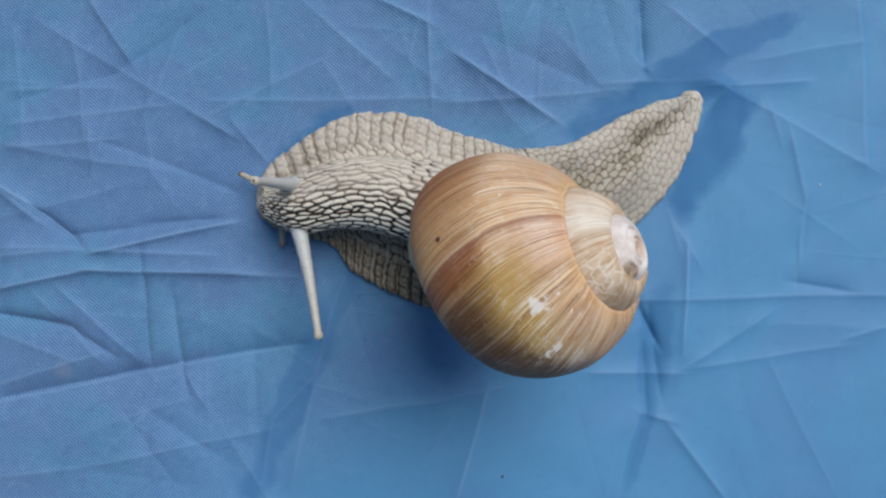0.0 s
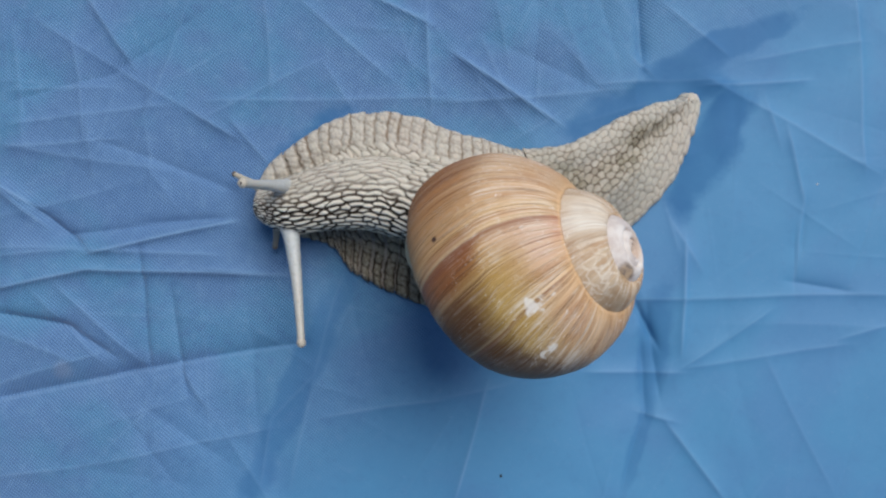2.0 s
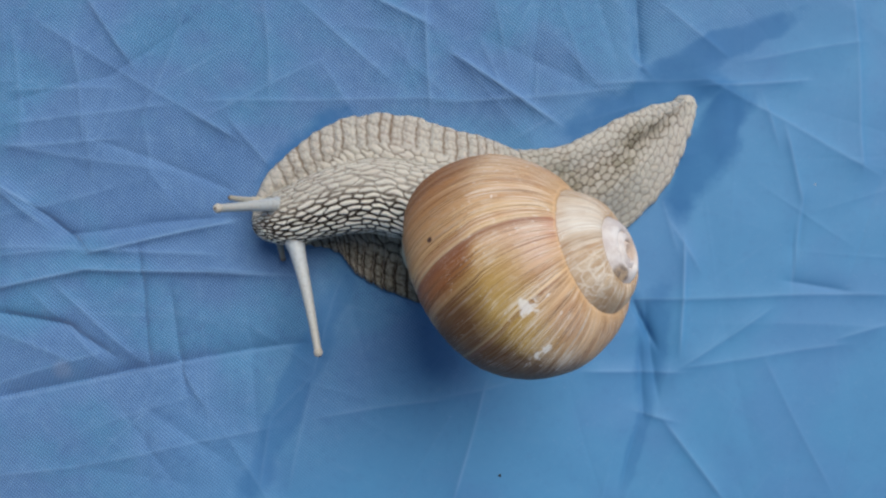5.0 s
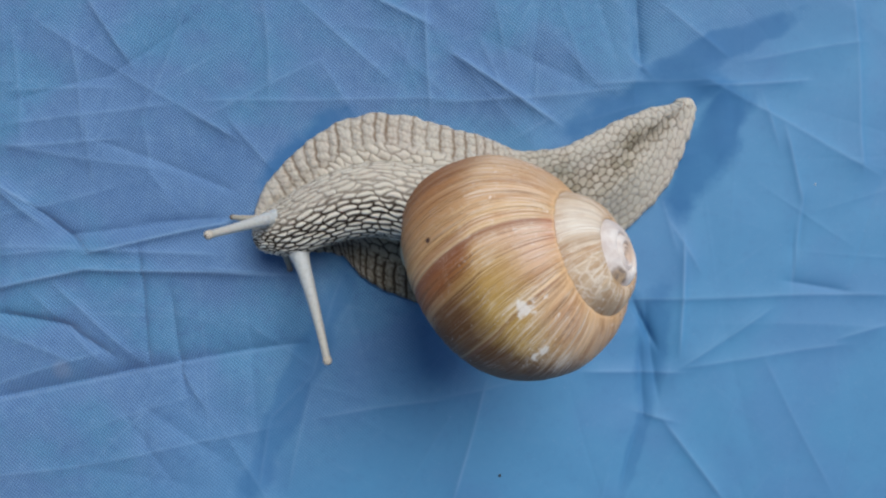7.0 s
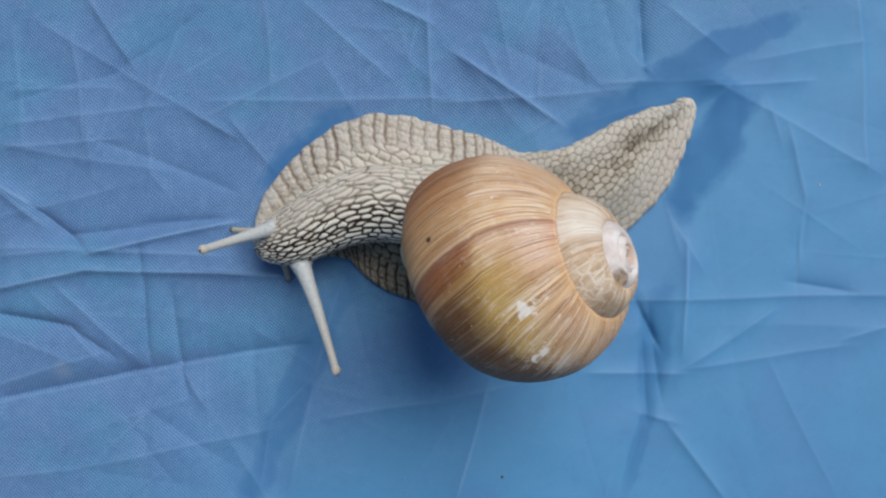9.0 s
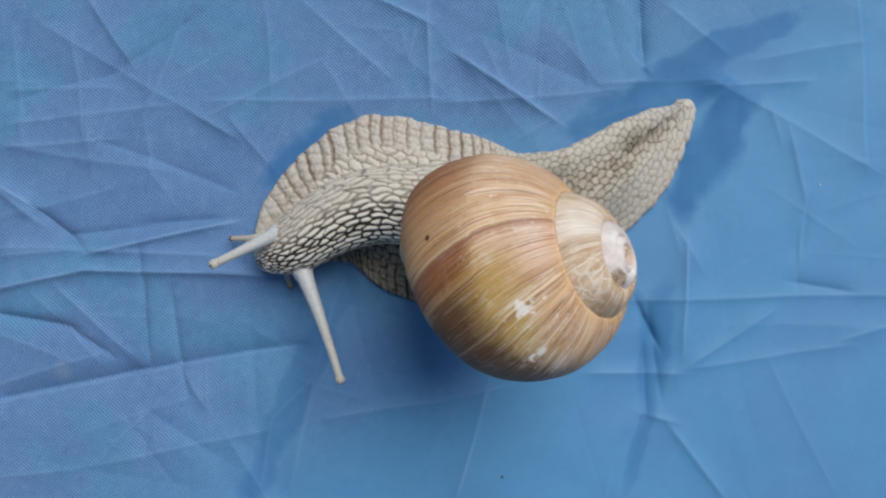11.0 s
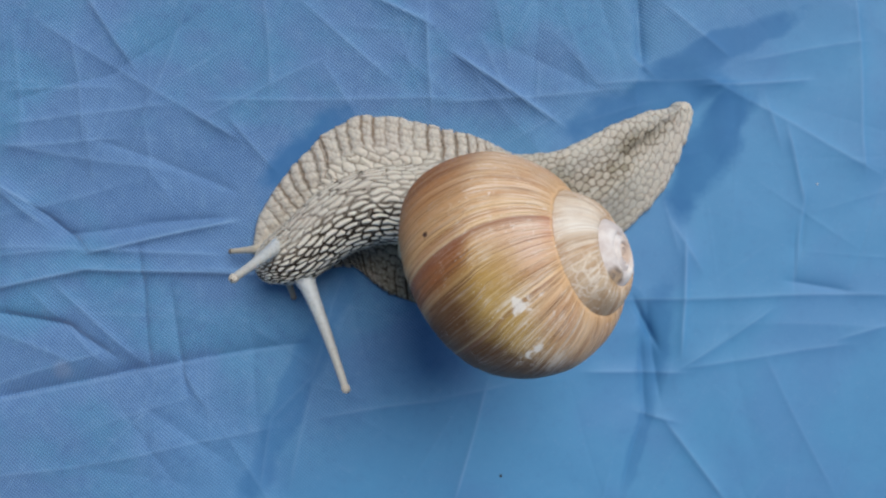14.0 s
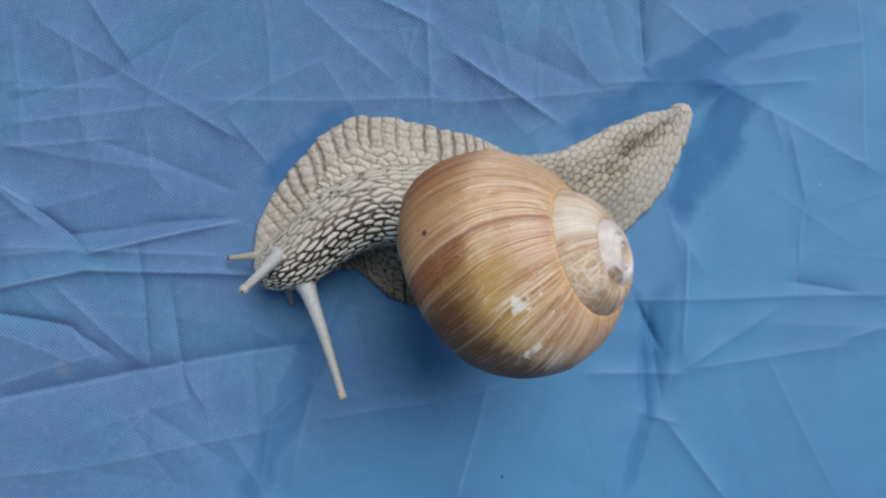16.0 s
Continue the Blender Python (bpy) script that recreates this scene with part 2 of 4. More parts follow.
    col = over(n.step(n.math("ADD", n.near(v, NICK), n.math("MULTIPLY", bits, 0.0016)), 0.0027, 0.0017), 0.8, n.mix(n.step(bits, 0.42, 0.58), (0.10, 0.055, 0.025), (0.40, 0.26, 0.13)))
    young = n.step(age, -14.5, -12.5)
    # the whorl's edge at the seam: an orange stretch, a cream rim, a thin dark line
    off = n.math("ADD", n.attribute("seam"), n.math("MULTIPLY", n.math("SUBTRACT", bits, 0.5), 0.08))
    col = over(n.math("MULTIPLY", n.step(off, -0.5, -0.12), last), 0.35, n.mix(between(g, -2.9, -2.5, 0.1), (0.60, 0.34, 0.13), (0.55, 0.20, 0.085)))
    col = over(n.math("MULTIPLY", young, between(off, -0.105, -0.05, 0.018)), n.step(fine, 0.35, 0.6, 0.25, 0.65), (0.74, 0.50, 0.28))
    col = over(n.math("MULTIPLY", young, n.step(off, -0.055, -0.02)), 0.4, (0.26, 0.15, 0.08))
    # chipped spots down to the lime, dashes of it along two bands, and one dark speck
    spots = None
    for place, r in SCARS:
        m = n.step(n.math("ADD", n.near(v, place), n.math("MULTIPLY", n.math("SUBTRACT", n.noise(v, 800, 4, 0.65), 0.5), 0.0045)), r * 1.25, r * 0.6)
        spots = m if spots is None else n.math("MAXIMUM", spots, m)
    rows = n.math("MAXIMUM", n.step(n.math("ABSOLUTE", n.math("SUBTRACT", phi, 0.28)), 0.16, 0.03), n.step(n.math("ABSOLUTE", n.math("ADD", phi, 0.30)), 0.14, 0.02))
    dash = n.noise(n.join(n.math("MULTIPLY", arc, 75.0), n.math("MULTIPLY", phi, 26.0), 1.0), 1.0, 2, 0.5)
    col = over(n.step(n.math("ADD", dash, n.math("MULTIPLY", rows, 0.045)), 0.68, 0.74), 0.55, (0.82, 0.78, 0.70))
    scrape = n.noise(n.join(n.math("MULTIPLY", arc, 30.0), n.math("MULTIPLY", phi, 30.0), 4.0), 1.0, 2)
    col = over(n.math("MULTIPLY", n.step(n.math("ABSOLUTE", n.math("SUBTRACT", scrape, 0.5)), 0.012, 0.0), n.step(n.noise(v, 260, 2), 0.58, 0.66)), 0.5, (0.82, 0.78, 0.70))
    fleck = n.math("MULTIPLY", n.step(n.math("ADD", n.noise(v, 1500, 3, 0.6), n.math("MULTIPLY", n.math("SUBTRACT", fine, 0.5), 0.45)), 0.62, 0.72), n.step(n.noise(v, 170, 2, 0.5), 0.44, 0.56))
    col = over(n.math("MULTIPLY", fleck, crown), 0.7, (0.86, 0.83, 0.78))
    col = over(spots, n.step(fine, 0.3, 0.6, 0.65, 0.9), (0.82, 0.79, 0.74))
    col = n.mix(n.step(n.math("ADD", n.near(v, SPECK), n.math("MULTIPLY", bits, 0.0004)), 0.00075, 0.00045), col, (0.07, 0.03, 0.02))
    h = n.math("ADD", n.math("ADD", lines, n.math("MULTIPLY", fine, 0.4)), n.math("MULTIPLY", bits, 0.2))
    h = n.math("MULTIPLY", h, n.math("MULTIPLY_ADD", tip, -0.85, 1.0))
    n.bump(h, 0.6, 0.0004)
    rough = n.math("ADD", 0.46, n.math("ADD", n.math("MULTIPLY", n.math("ADD", spots, worn), 0.2), n.math("MULTIPLY", blot, 0.12)))
    return n.set(base_color=col, roughness=rough, specular_ior_level=0.32)


def skin_material():
    n = Nodes("snail_skin")
    v = n.coords()
    cell, dark, tint = n.attribute("cell"), n.attribute("contrast"), n.attribute("tint")
    grain = n.noise(v, 1500, 3)
    blot = n.noise(v, 130, 3)
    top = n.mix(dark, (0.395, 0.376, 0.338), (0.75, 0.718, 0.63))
    # tint carries the tail's brown, and painted shade on flank and underside
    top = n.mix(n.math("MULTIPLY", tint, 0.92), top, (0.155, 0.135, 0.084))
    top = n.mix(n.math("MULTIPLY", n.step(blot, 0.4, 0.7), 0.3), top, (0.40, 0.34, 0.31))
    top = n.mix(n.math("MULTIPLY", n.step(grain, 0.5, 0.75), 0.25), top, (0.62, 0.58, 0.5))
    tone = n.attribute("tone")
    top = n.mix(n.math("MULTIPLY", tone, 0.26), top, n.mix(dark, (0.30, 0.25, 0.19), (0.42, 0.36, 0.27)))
    # centres of warts and plates painted brighter, like highlights on their tops
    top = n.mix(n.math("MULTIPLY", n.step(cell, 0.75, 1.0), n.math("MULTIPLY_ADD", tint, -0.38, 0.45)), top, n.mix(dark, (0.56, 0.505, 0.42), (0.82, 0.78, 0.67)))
    # grooves coloured far darker than the tops, deepening the relief's own shade
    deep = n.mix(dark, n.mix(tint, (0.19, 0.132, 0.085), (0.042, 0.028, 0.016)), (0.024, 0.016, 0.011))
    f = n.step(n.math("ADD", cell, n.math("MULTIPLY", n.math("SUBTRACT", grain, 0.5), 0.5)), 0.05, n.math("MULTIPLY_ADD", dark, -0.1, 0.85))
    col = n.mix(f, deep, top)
    n.bump(grain, 0.5, 0.00025)
    return n.set(base_color=col, roughness=0.5, specular_ior_level=0.12, subsurface_weight=0.08, subsurface_scale=0.001, subsurface_radius=(1.0, 0.6, 0.4))


def stalk_material(name, low, high):
    n = Nodes(name)
    v = n.coords()
    grain = n.noise(v, 1800, 3)
    z = n.split(v)[2]
    col = n.mix(n.step(z, 0.002, 0.022), low, high)
    col = n.mix(n.math("MULTIPLY", n.step(grain, 0.45, 0.7), 0.25), col, (0.22, 0.19, 0.16))
    n.bump(grain, 0.5, 0.0002)
    return n.set(base_color=col, roughness=0.4, subsurface_weight=0.2, subsurface_scale=0.001, subsurface_radius=(1.0, 0.7, 0.5))


def plain_material(name, a, b, scale, rough=0.8):
    n = Nodes(name)
    v = n.coords()
    col = n.mix(n.noise(v, scale, 5), a, b)
    n.bump(n.noise(v, scale * 6, 4), 0.4, 0.002)
    return n.set(base_color=col, roughness=rough)


# ---- mesh helpers ----
def mesh_from(name, verts, faces, material, smooth=True, **attributes):
    """A mesh from arrays of corners in mm and of four-sided faces, with named values per corner."""
    verts, faces = np.asarray(verts, float), np.asarray(faces, int)
    me = bpy.data.meshes.new(name)
    me.vertices.add(len(verts))
    me.vertices.foreach_set("co", (verts * MM).astype(np.float32).ravel())
    me.loops.add(faces.size)
    me.loops.foreach_set("vertex_index", faces.astype(np.int32).ravel())
    me.polygons.add(len(faces))
    me.polygons.foreach_set("loop_start", np.arange(0, faces.size, 4, dtype=np.int32))
    me.update(calc_edges=True)
    me.validate()
    if smooth:
        me.polygons.foreach_set("use_smooth", np.ones(len(me.polygons), bool))
    for key, values in attributes.items():
        at = me.attributes.new(key, "FLOAT", "POINT")
        at.data.foreach_set("value", np.asarray(values, np.float32).ravel())
    me.materials.append(material)
    return me


def part(name, me, parent, label=""):
    ob = new(name, me)
    ob.parent = parent
    return tagged(ob, label)


def grid_faces(nu, nv, wrap=False):
    i, j = np.meshgrid(np.arange(nu - 1), np.arange(nv if wrap else nv - 1), indexing="ij")
    k = (j + 1) % nv
    return np.stack([i * nv + j, (i + 1) * nv + j, (i + 1) * nv + k, i * nv + k], -1).reshape(-1, 4)


def curve_through(points, at):
    """Smooth curve through the rows of points (Catmull-Rom), read at fractions 0 to 1."""
    p = np.asarray(points, float)
    n = len(p) - 1
    x = np.clip(np.asarray(at) * n, 0, n - 1e-9)
    i = x.astype(int)
    f = (x - i)[:, None]
    a, b, c, d = p[np.maximum(i - 1, 0)], p[i], p[i + 1], p[np.minimum(i + 2, n)]
    return 0.5 * (2 * b + (c - a) * f + (2 * a - 5 * b + 4 * c - d) * f**2 + (3 * b - a - 3 * c + d) * f**3)


def ease(x, lo, hi):
    t = np.clip((x - lo) / (hi - lo), 0, 1)
    return t * t * (3 - 2 * t)


def cells(u, v, size_u, size_v, seed, jitter=0.7, brick=0.5, soft=0.0):
    """Cell pattern on a plane of unit cells of that size: distance to the nearest joint in mm, and the cell's row and column."""
    rs = np.random.RandomState(seed)
    ju, jv = rs.rand(128, 128) - 0.5, rs.rand(128, 128) - 0.5
    iv0 = np.floor(v).astype(int)
    seeds = []
    for dv in (-1, 0, 1):
        iv = iv0 + dv
        shift = brick * (iv % 2)
        iu0 = np.floor(u - shift).astype(int)
        for du in (-1, 0, 1):
            iu = iu0 + du
            seeds.append((iu + 0.5 + shift + jitter * ju[iu % 128, iv % 128], iv + 0.5 + jitter * jv[iu % 128, iv % 128], iu, iv))
    best = np.full(u.shape, 1e9)
    bu, bv, row, col = u * 0, u * 0, np.zeros(u.shape, int), np.zeros(u.shape, int)
    for cu, cv, iu, iv in seeds:
        d = (u - cu) ** 2 + (v - cv) ** 2
        closer = d < best
        bu, bv, row, col, best = (np.where(closer, x, y) for x, y in ((cu, bu), (cv, bv), (iu, row), (iv, col), (d, best)))
    gap, near = np.full(u.shape, 9.0), np.zeros(u.shape)
    for cu, cv, iu, iv in seeds:
        d = (u - cu) ** 2 + (v - cv) ** 2
        slope = np.hypot((cu - bu) / size_u, (cv - bv) / size_v)
        same = (iu == row) & (iv == col)
        away = (d - best) / 2 / np.maximum(slope, 1e-6)
        gap = np.where(same, gap, np.minimum(gap, away))
        if soft:
            near += np.where(same, 0, np.exp(-np.minimum(away, 9) / soft))
    if soft:
        # rounded corners: the joints run into one another
        gap = np.maximum(-soft * np.log(np.maximum(near, 1e-9)) + 0.7 * soft, 0)
    return gap, row, col


def normals(p, wrap=False):
    du = np.gradient(p, axis=0)
    dv = np.roll(p, -1, 1) - np.roll(p, 1, 1) if wrap else np.gradient(p, axis=1)
    n = np.cross(du, dv)
    return n / np.maximum(np.linalg.norm(n, axis=-1, keepdims=True), 1e-9)


# ---- the cloth and what it lies on ----
CREASES = []


def crease(x0, y0, x1, y1, height, left, right):
    """A fold from one place to the other, that high, falling off over those widths on its two sides."""
    CREASES.append((x0, y0, x1, y1, height, left, right))


crease(-78.5, 44.2, -47.2, 25.9, 0.26, 3.0, 3.0)
crease(-48.0, 25.9, -41.0, 22.0, 0.42, 2.0, 1.0)
crease(-40.8, 24.6, -33.0, 15.9, 0.36, 2.0, 1.2)
crease(-69.0, 48.9, -61.0, 36.8, 0.40, 3.5, 1.0)
crease(-72.5, 41.0, -70.0, 22.0, 0.28, 1.5, 4.0)
crease(-69.5, 26.1, -68.4, 15.2, 0.25, 4.0, 1.5)
crease(-83.6, 29.1, -65.1, 34.4, -0.35, 3.0, 2.0)
crease(-65.6, 34.4, -49.4, 45.0, -0.40, 2.0, 3.0)
crease(-84.4, 24.5, -54.6, 28.3, 0.30, 2.0, 4.0)
crease(-85.5, 20.0, -64.5, 21.7, 0.30, 2.0, 3.0)
crease(-45.7, 29.1, 0.7, 29.3, 0.25, 1.0, 4.0)
crease(-45.0, 26.4, -24.2, 36.8, 0.22, 1.2, 4.0)
crease(-34.6, 48.7, -33.5, 30.8, 0.25, 4.0, 1.5)
crease(-27.1, 48.7, -10.7, 33.8, 0.30, 1.5, 4.0)
crease(-22.6, 35.7, -16.7, 26.1, 0.22, 1.2, 4.0)
crease(-12.8, 49.0, -3.2, 44.3, 0.60, 0.9, 1.8)
crease(-3.0, 46.5, -2.2, 28.0, 0.34, 0.8, 1.8)
crease(-88.0, 13.2, -79.8, 8.4, 0.75, 1.1, 3.0)
crease(-80.2, 8.4, -70.6, 0.6, -0.75, 0.8, 1.4)
crease(-66.6, 21.1, -40.0, 11.0, -0.32, 2.5, 1.2)
crease(-84.0, 31.0, -66.0, 31.8, 0.25, 1.2, 3.0)
crease(-87.7, 12.3, -78.9, 5.1, 0.40, 1.5, 2.0)
crease(-86.6, 0.1, -71.0, 0.4, 0.30, 2.0, 2.0)
crease(-68.0, -0.6, -41.5, 5.3, 0.90, 2.0, 1.1)
crease(-74.0, 2.8, -44.0, 6.0, -0.55, 1.6, 1.8)
crease(-58.3, 24.2, -57.3, 14.5, 0.18, 1.2, 3.0)
crease(-57.3, 15.0, -53.5, 10.1, 0.18, 1.0, 2.0)
crease(-85.2, 20.4, -56.2, 15.6, 0.25, 3.0, 2.0)
crease(-84.4, 42.1, -82.2, 22.2, 0.18, 1.0, 4.0)
crease(-87.2, -7.8, -69.5, -4.2, 0.80, 2.5, 1.0)
crease(-70.0, -4.1, -33.6, -5.1, 0.70, 2.5, 1.0)
crease(-45.7, -4.0, -28.1, -5.2, 0.30, 2.0, 1.0)
crease(-87.2, -12.7, -73.2, -15.1, -1.00, 0.9, 1.8)
crease(-73.9, -15.0, -65.6, -20.0, -0.70, 0.8, 1.4)
crease(-87.2, -29.6, -60.5, -24.0, -1.45, 3.2, 2.0)
crease(-87.2, -30.1, -60.5, -24.5, 0.38, 0.55, 0.6)
crease(-60.5, -24.5, -30.0, -19.4, 0.30, 0.55, 0.6)
crease(-61.2, -24.1, -29.0, -18.9, -1.2, 2.8, 1.8)
crease(-59.1, -1.2, -57.4, -22.0, -0.48, 0.7, 0.8)
crease(-53.0, -10.0, -51.6, -22.3, -0.50, 1.2, 1.2)
crease(-51.6, -22.3, -50.2, -27.0, -0.40, 0.8, 0.8)
crease(-52.0, -22.3, -46.4, -30.5, 0.30, 2.0, 1.0)
crease(-86.6, -26.7, -67.8, -20.4, 0.30, 2.0, 3.0)
crease(-74.5, -8.2, -60.1, -20.9, 0.30, 1.0, 2.0)
crease(-80.0, -8.7, -66.7, -22.0, 0.25, 2.0, 2.0)
crease(-19.7, -6.7, -24.9, -24.5, 0.30, 1.5, 5.0)
crease(-15.9, -7.6, -23.1, -24.5, -0.40, 3.0, 3.0)
crease(-24.9, -24.5, -33.0, -33.5, 0.30, 1.5, 5.0)
crease(-33.0, -33.5, -35.2, -45.2, 0.25, 1.5, 4.0)
crease(-22.6, -33.1, 0.7, -29.5, 0.25, 2.0, 3.0)
crease(-86.6, -44.6, -56.9, -40.2, 0.25, 3.0, 2.0)
crease(-57.3, -40.2, -34.1, -34.9, 0.25, 3.0, 2.0)
crease(-24.9, -24.5, -29.2, -45.2, 0.20, 4.0, 2.0)
crease(38.7, 49.3, 38.7, 36.0, -0.50, 3.0, 2.5)
crease(39.0, 49.3, 39.1, 36.6, -0.60, 1.6, 1.0)
crease(38.2, 36.3, 40.4, 34.4, 0.40, 2.0, 0.8)
crease(3.5, 37.5, 22.7, 25.0, 0.68, 0.9, 1.5)
crease(8.2, 40.5, 12.8, 30.5, 0.25, 2.0, 3.0)
crease(23.1, 48.7, 28.3, 32.4, 0.16, 4.0, 1.2)
crease(43.9, 47.9, 55.3, 38.8, 0.30, 2.0, 4.0)
crease(52.0, 33.5, 84.4, 15.6, 0.24, 1.6, 3.5)
crease(43.6, 11.0, 46.0, 1.2, 0.22, 1.0, 1.5)
crease(71.4, 8.4, 70.6, 0.0, -0.25, 1.0, 2.0)
crease(-0.0, 28.6, 34.9, 31.0, 0.30, 2.0, 2.0)
crease(32.0, 32.1, 52.6, 33.2, 0.35, 1.2, 3.0)
crease(51.5, 32.1, 70.8, 32.9, 0.30, 1.0, 2.5)
crease(61.0, 37.2, 83.0, 40.5, 0.2, 2.0, 4.0)
crease(81.4, 49.3, 83.0, 16.7, 0.30, 1.2, 4.0)
crease(67.7, 22.6, 71.0, 9.3, 0.30, 3.0, 1.2)
crease(71.0, 9.5, 69.1, -6.5, 0.25, 2.0, 3.0)
crease(37.2, -10.1, 87.4, -8.8, 0.25, 3.0, 1.2)
crease(47.8, 0.5, 47.4, -19.0, 0.42, 1.0, 2.0)
crease(38.6, -11.6, 41.8, -17.6, -0.80, 0.6, 0.8)
crease(39.4, -19.3, 40.2, -32.0, -0.60, 2.5, 5.0)
crease(40.2, -32.0, 36.0, -46.3, -0.30, 3.0, 2.0)
crease(48.4, -23.1, 78.5, -19.1, 0.20, 3.0, 1.5)
crease(48.4, -22.3, 64.0, -12.6, 0.2, 2.5, 1.2)
crease(64.0, -22.3, 75.9, -46.3, 0.13, 3.0, 1.5)
crease(45.0, -35.2, 55.3, -48.5, 0.32, 2.0, 1.0)
crease(29.7, -24.5, 46.1, -24.2, 0.30, 1.5, 2.0)
crease(69.1, -6.7, 79.1, -8.3, -0.35, 1.2, 1.5)
crease(69.4, 2.3, 69.1, -7.1, -0.30, 1.0, 2.0)
crease(79.1, -17.6, 87.4, -14.8, 0.25, 2.0, 3.0)
crease(-0.0, -29.1, 11.9, -26.7, 0.20, 2.0, 2.0)
crease(8.8, -28.0, 3.0, -48.5, 0.42, 3.0, 4.0)
crease(40.4, -32.5, 44.3, -33.6, 0.35, 1.5, 1.0)
crease(25.0, 21.1, 41.5, 28.8, -0.30, 3.0, 3.0)
crease(44.8, 6.2, 50.4, -3.2, 0.25, 2.0, 2.0)
crease(-71.1, -0.1, -45.2, -1.2, 0.35, 1.2, 2.0)
crease(-86.6, -1.5, -70.0, 0.1, 0.30, 1.5, 1.5)
crease(-59.0, 5.1, -40.2, 6.2, -0.30, 1.5, 1.5)
crease(40.4, -11.5, 42.9, -28.6, -0.50, 2.5, 3.0)
crease(-87.2, -16.5, -72.2, -22.0, 0.25, 2.0, 2.0)
crease(10.6, 48.7, 13.4, 35.5, 0.20, 3.0, 1.5)
crease(63.6, 28.8, 65.8, 21.1, 0.20, 2.0, 2.0)
crease(28.3, 25.0, 41.5, 28.6, 0.25, 1.0, 1.5)


def cloth_height(x, y):
    rs = np.random.RandomState(5)
    h, crest = np.zeros_like(x), np.zeros_like(x)
    wob = 0.5 * np.sin(x / 6.1 + 1.3 * np.sin(y / 7.3)) + 0.4 * np.sin(y / 4.7 + x / 9.1)
    for x0, y0, x1, y1, up, left, right in CREASES:
        length = math.hypot(x1 - x0, y1 - y0)
        cx, cy = (x1 - x0) / length, (y1 - y0) / length
        along = (x - x0) * cx + (y - y0) * cy
        d = -(x - x0) * cy + (y - y0) * cx + 0.35 * wob
        width = np.where(d > 0, left, right)
        fade = ease(along, -4, 3) * (1 - ease(along, length - 3, length + 4))
        h += 1.6 * up * np.exp(-np.sqrt(d * d + 0.006) / width) * fade
        crest = np.maximum(crest, max(up, 0) * 1.7 * np.exp(-((d / 0.26) ** 2)) * fade)
        h += 0.3 * up * np.exp(-np.sqrt(d * d + 0.01) / 0.45) * fade
    # the crumple between the folds: flat facets that meet in sharp lines
    for _ in range(150):
        a = rs.choice([0.1, 1.5, 0.8, 2.4, 2.9]) + rs.normal(0, 0.25)
        px, py = rs.uniform(-110, 110), rs.uniform(-70, 70)
        size = rs.uniform(6, 20)
        d = (x - px) * math.cos(a) + (y - py) * math.sin(a) + 0.3 * wob
        e = -(x - px) * math.sin(a) + (y - py) * math.cos(a)
        near = np.exp(-(d / (0.4 * size)) ** 2 - (e / size) ** 2)
        calm = 1 - 0.6 * ease(px - 1.08 * py, 5, 30)
        bend = rs.uniform(-0.16, 0.16) * calm
        h += near * (bend * np.abs(d) + rs.uniform(-0.08, 0.1) * np.exp(-np.abs(d) / 0.4))
        crest = np.maximum(crest, near * 2.5 * max(-bend, 0) * np.exp(-((d / 0.3) ** 2)))
    for _ in range(240):
        a = rs.choice([0.05, 1.5, 0.75, 2.3, 2.75, 1.2]) + rs.normal(0, 0.2)
        px, py = rs.uniform(-100, 100), rs.uniform(-60, 60)
        size = rs.uniform(5, 16)
        d = (x - px) * math.cos(a) + (y - py) * math.sin(a) + 0.25 * wob
        e = -(x - px) * math.sin(a) + (y - py) * math.cos(a)
        thin = np.exp(-((e / size) ** 2))
        up = rs.uniform(-0.10, 0.10) * (1 - 0.75 * ease(px - 1.08 * py, 5, 30))
        h += up * thin * np.exp(-np.abs(d) / rs.uniform(0.3, 1.2))
        crest = np.maximum(crest, 4 * max(up, 0) * thin * np.exp(-((d / 0.2) ** 2)))
    h += 0.5 * np.sin(x / 31 + 0.8) * np.sin(y / 27 + 0.3)
    return np.clip(h, -2.4, 2.6), np.clip(crest, 0, 1)


def settled(x, y):
    """How far the animal's weight presses the cloth flat, 0 to 1."""
    rest = np.zeros_like(x)
    for cx, cy, rx, ry in ((-12, 8, 26, 18), (10, 5, 22, 18), (33, 14, 17, 17), (45, 26, 8, 9), (-30, 5, 12, 11)):
        rest = np.maximum(rest, 1 - ease(np.hypot((x - cx) / rx, (y - cy) / ry), 0.6, 1.45))
    return rest


def make_cloth():
    fine = np.arange(-100, 100.01, 0.27)
    wide = 100 + np.cumsum(1.25 ** np.arange(1, 27) * 0.27)
    xs = np.concatenate([-wide[::-1], fine, wide])
    fine = np.arange(-58, 58.01, 0.27)
    wide = 58 + np.cumsum(1.25 ** np.arange(1, 27) * 0.27)
    ys = np.concatenate([-wide[::-1], fine, wide])
    x, y = np.meshgrid(xs, ys, indexing="ij")
    h, crest = cloth_height(x, y)
    s = settled(x, y)
    h = h * (1 - 0.85 * s) - 0.3 - 0.25 * s
    edge = np.maximum(ease(np.abs(x), 150, xs[-1]), ease(np.abs(y), 110, ys[-1]))
    h = h * (1 - edge) - edge * 3.6
    ob = new("blue_cloth", mesh_from("blue_cloth", np.stack([x, y, h], -1).reshape(-1, 3), grid_faces(len(xs), len(ys)), cloth_material(), pale_crest=crest))
    return tagged(ob, "creased blue woven nylon cloth, damp beside the snail", "cloth")


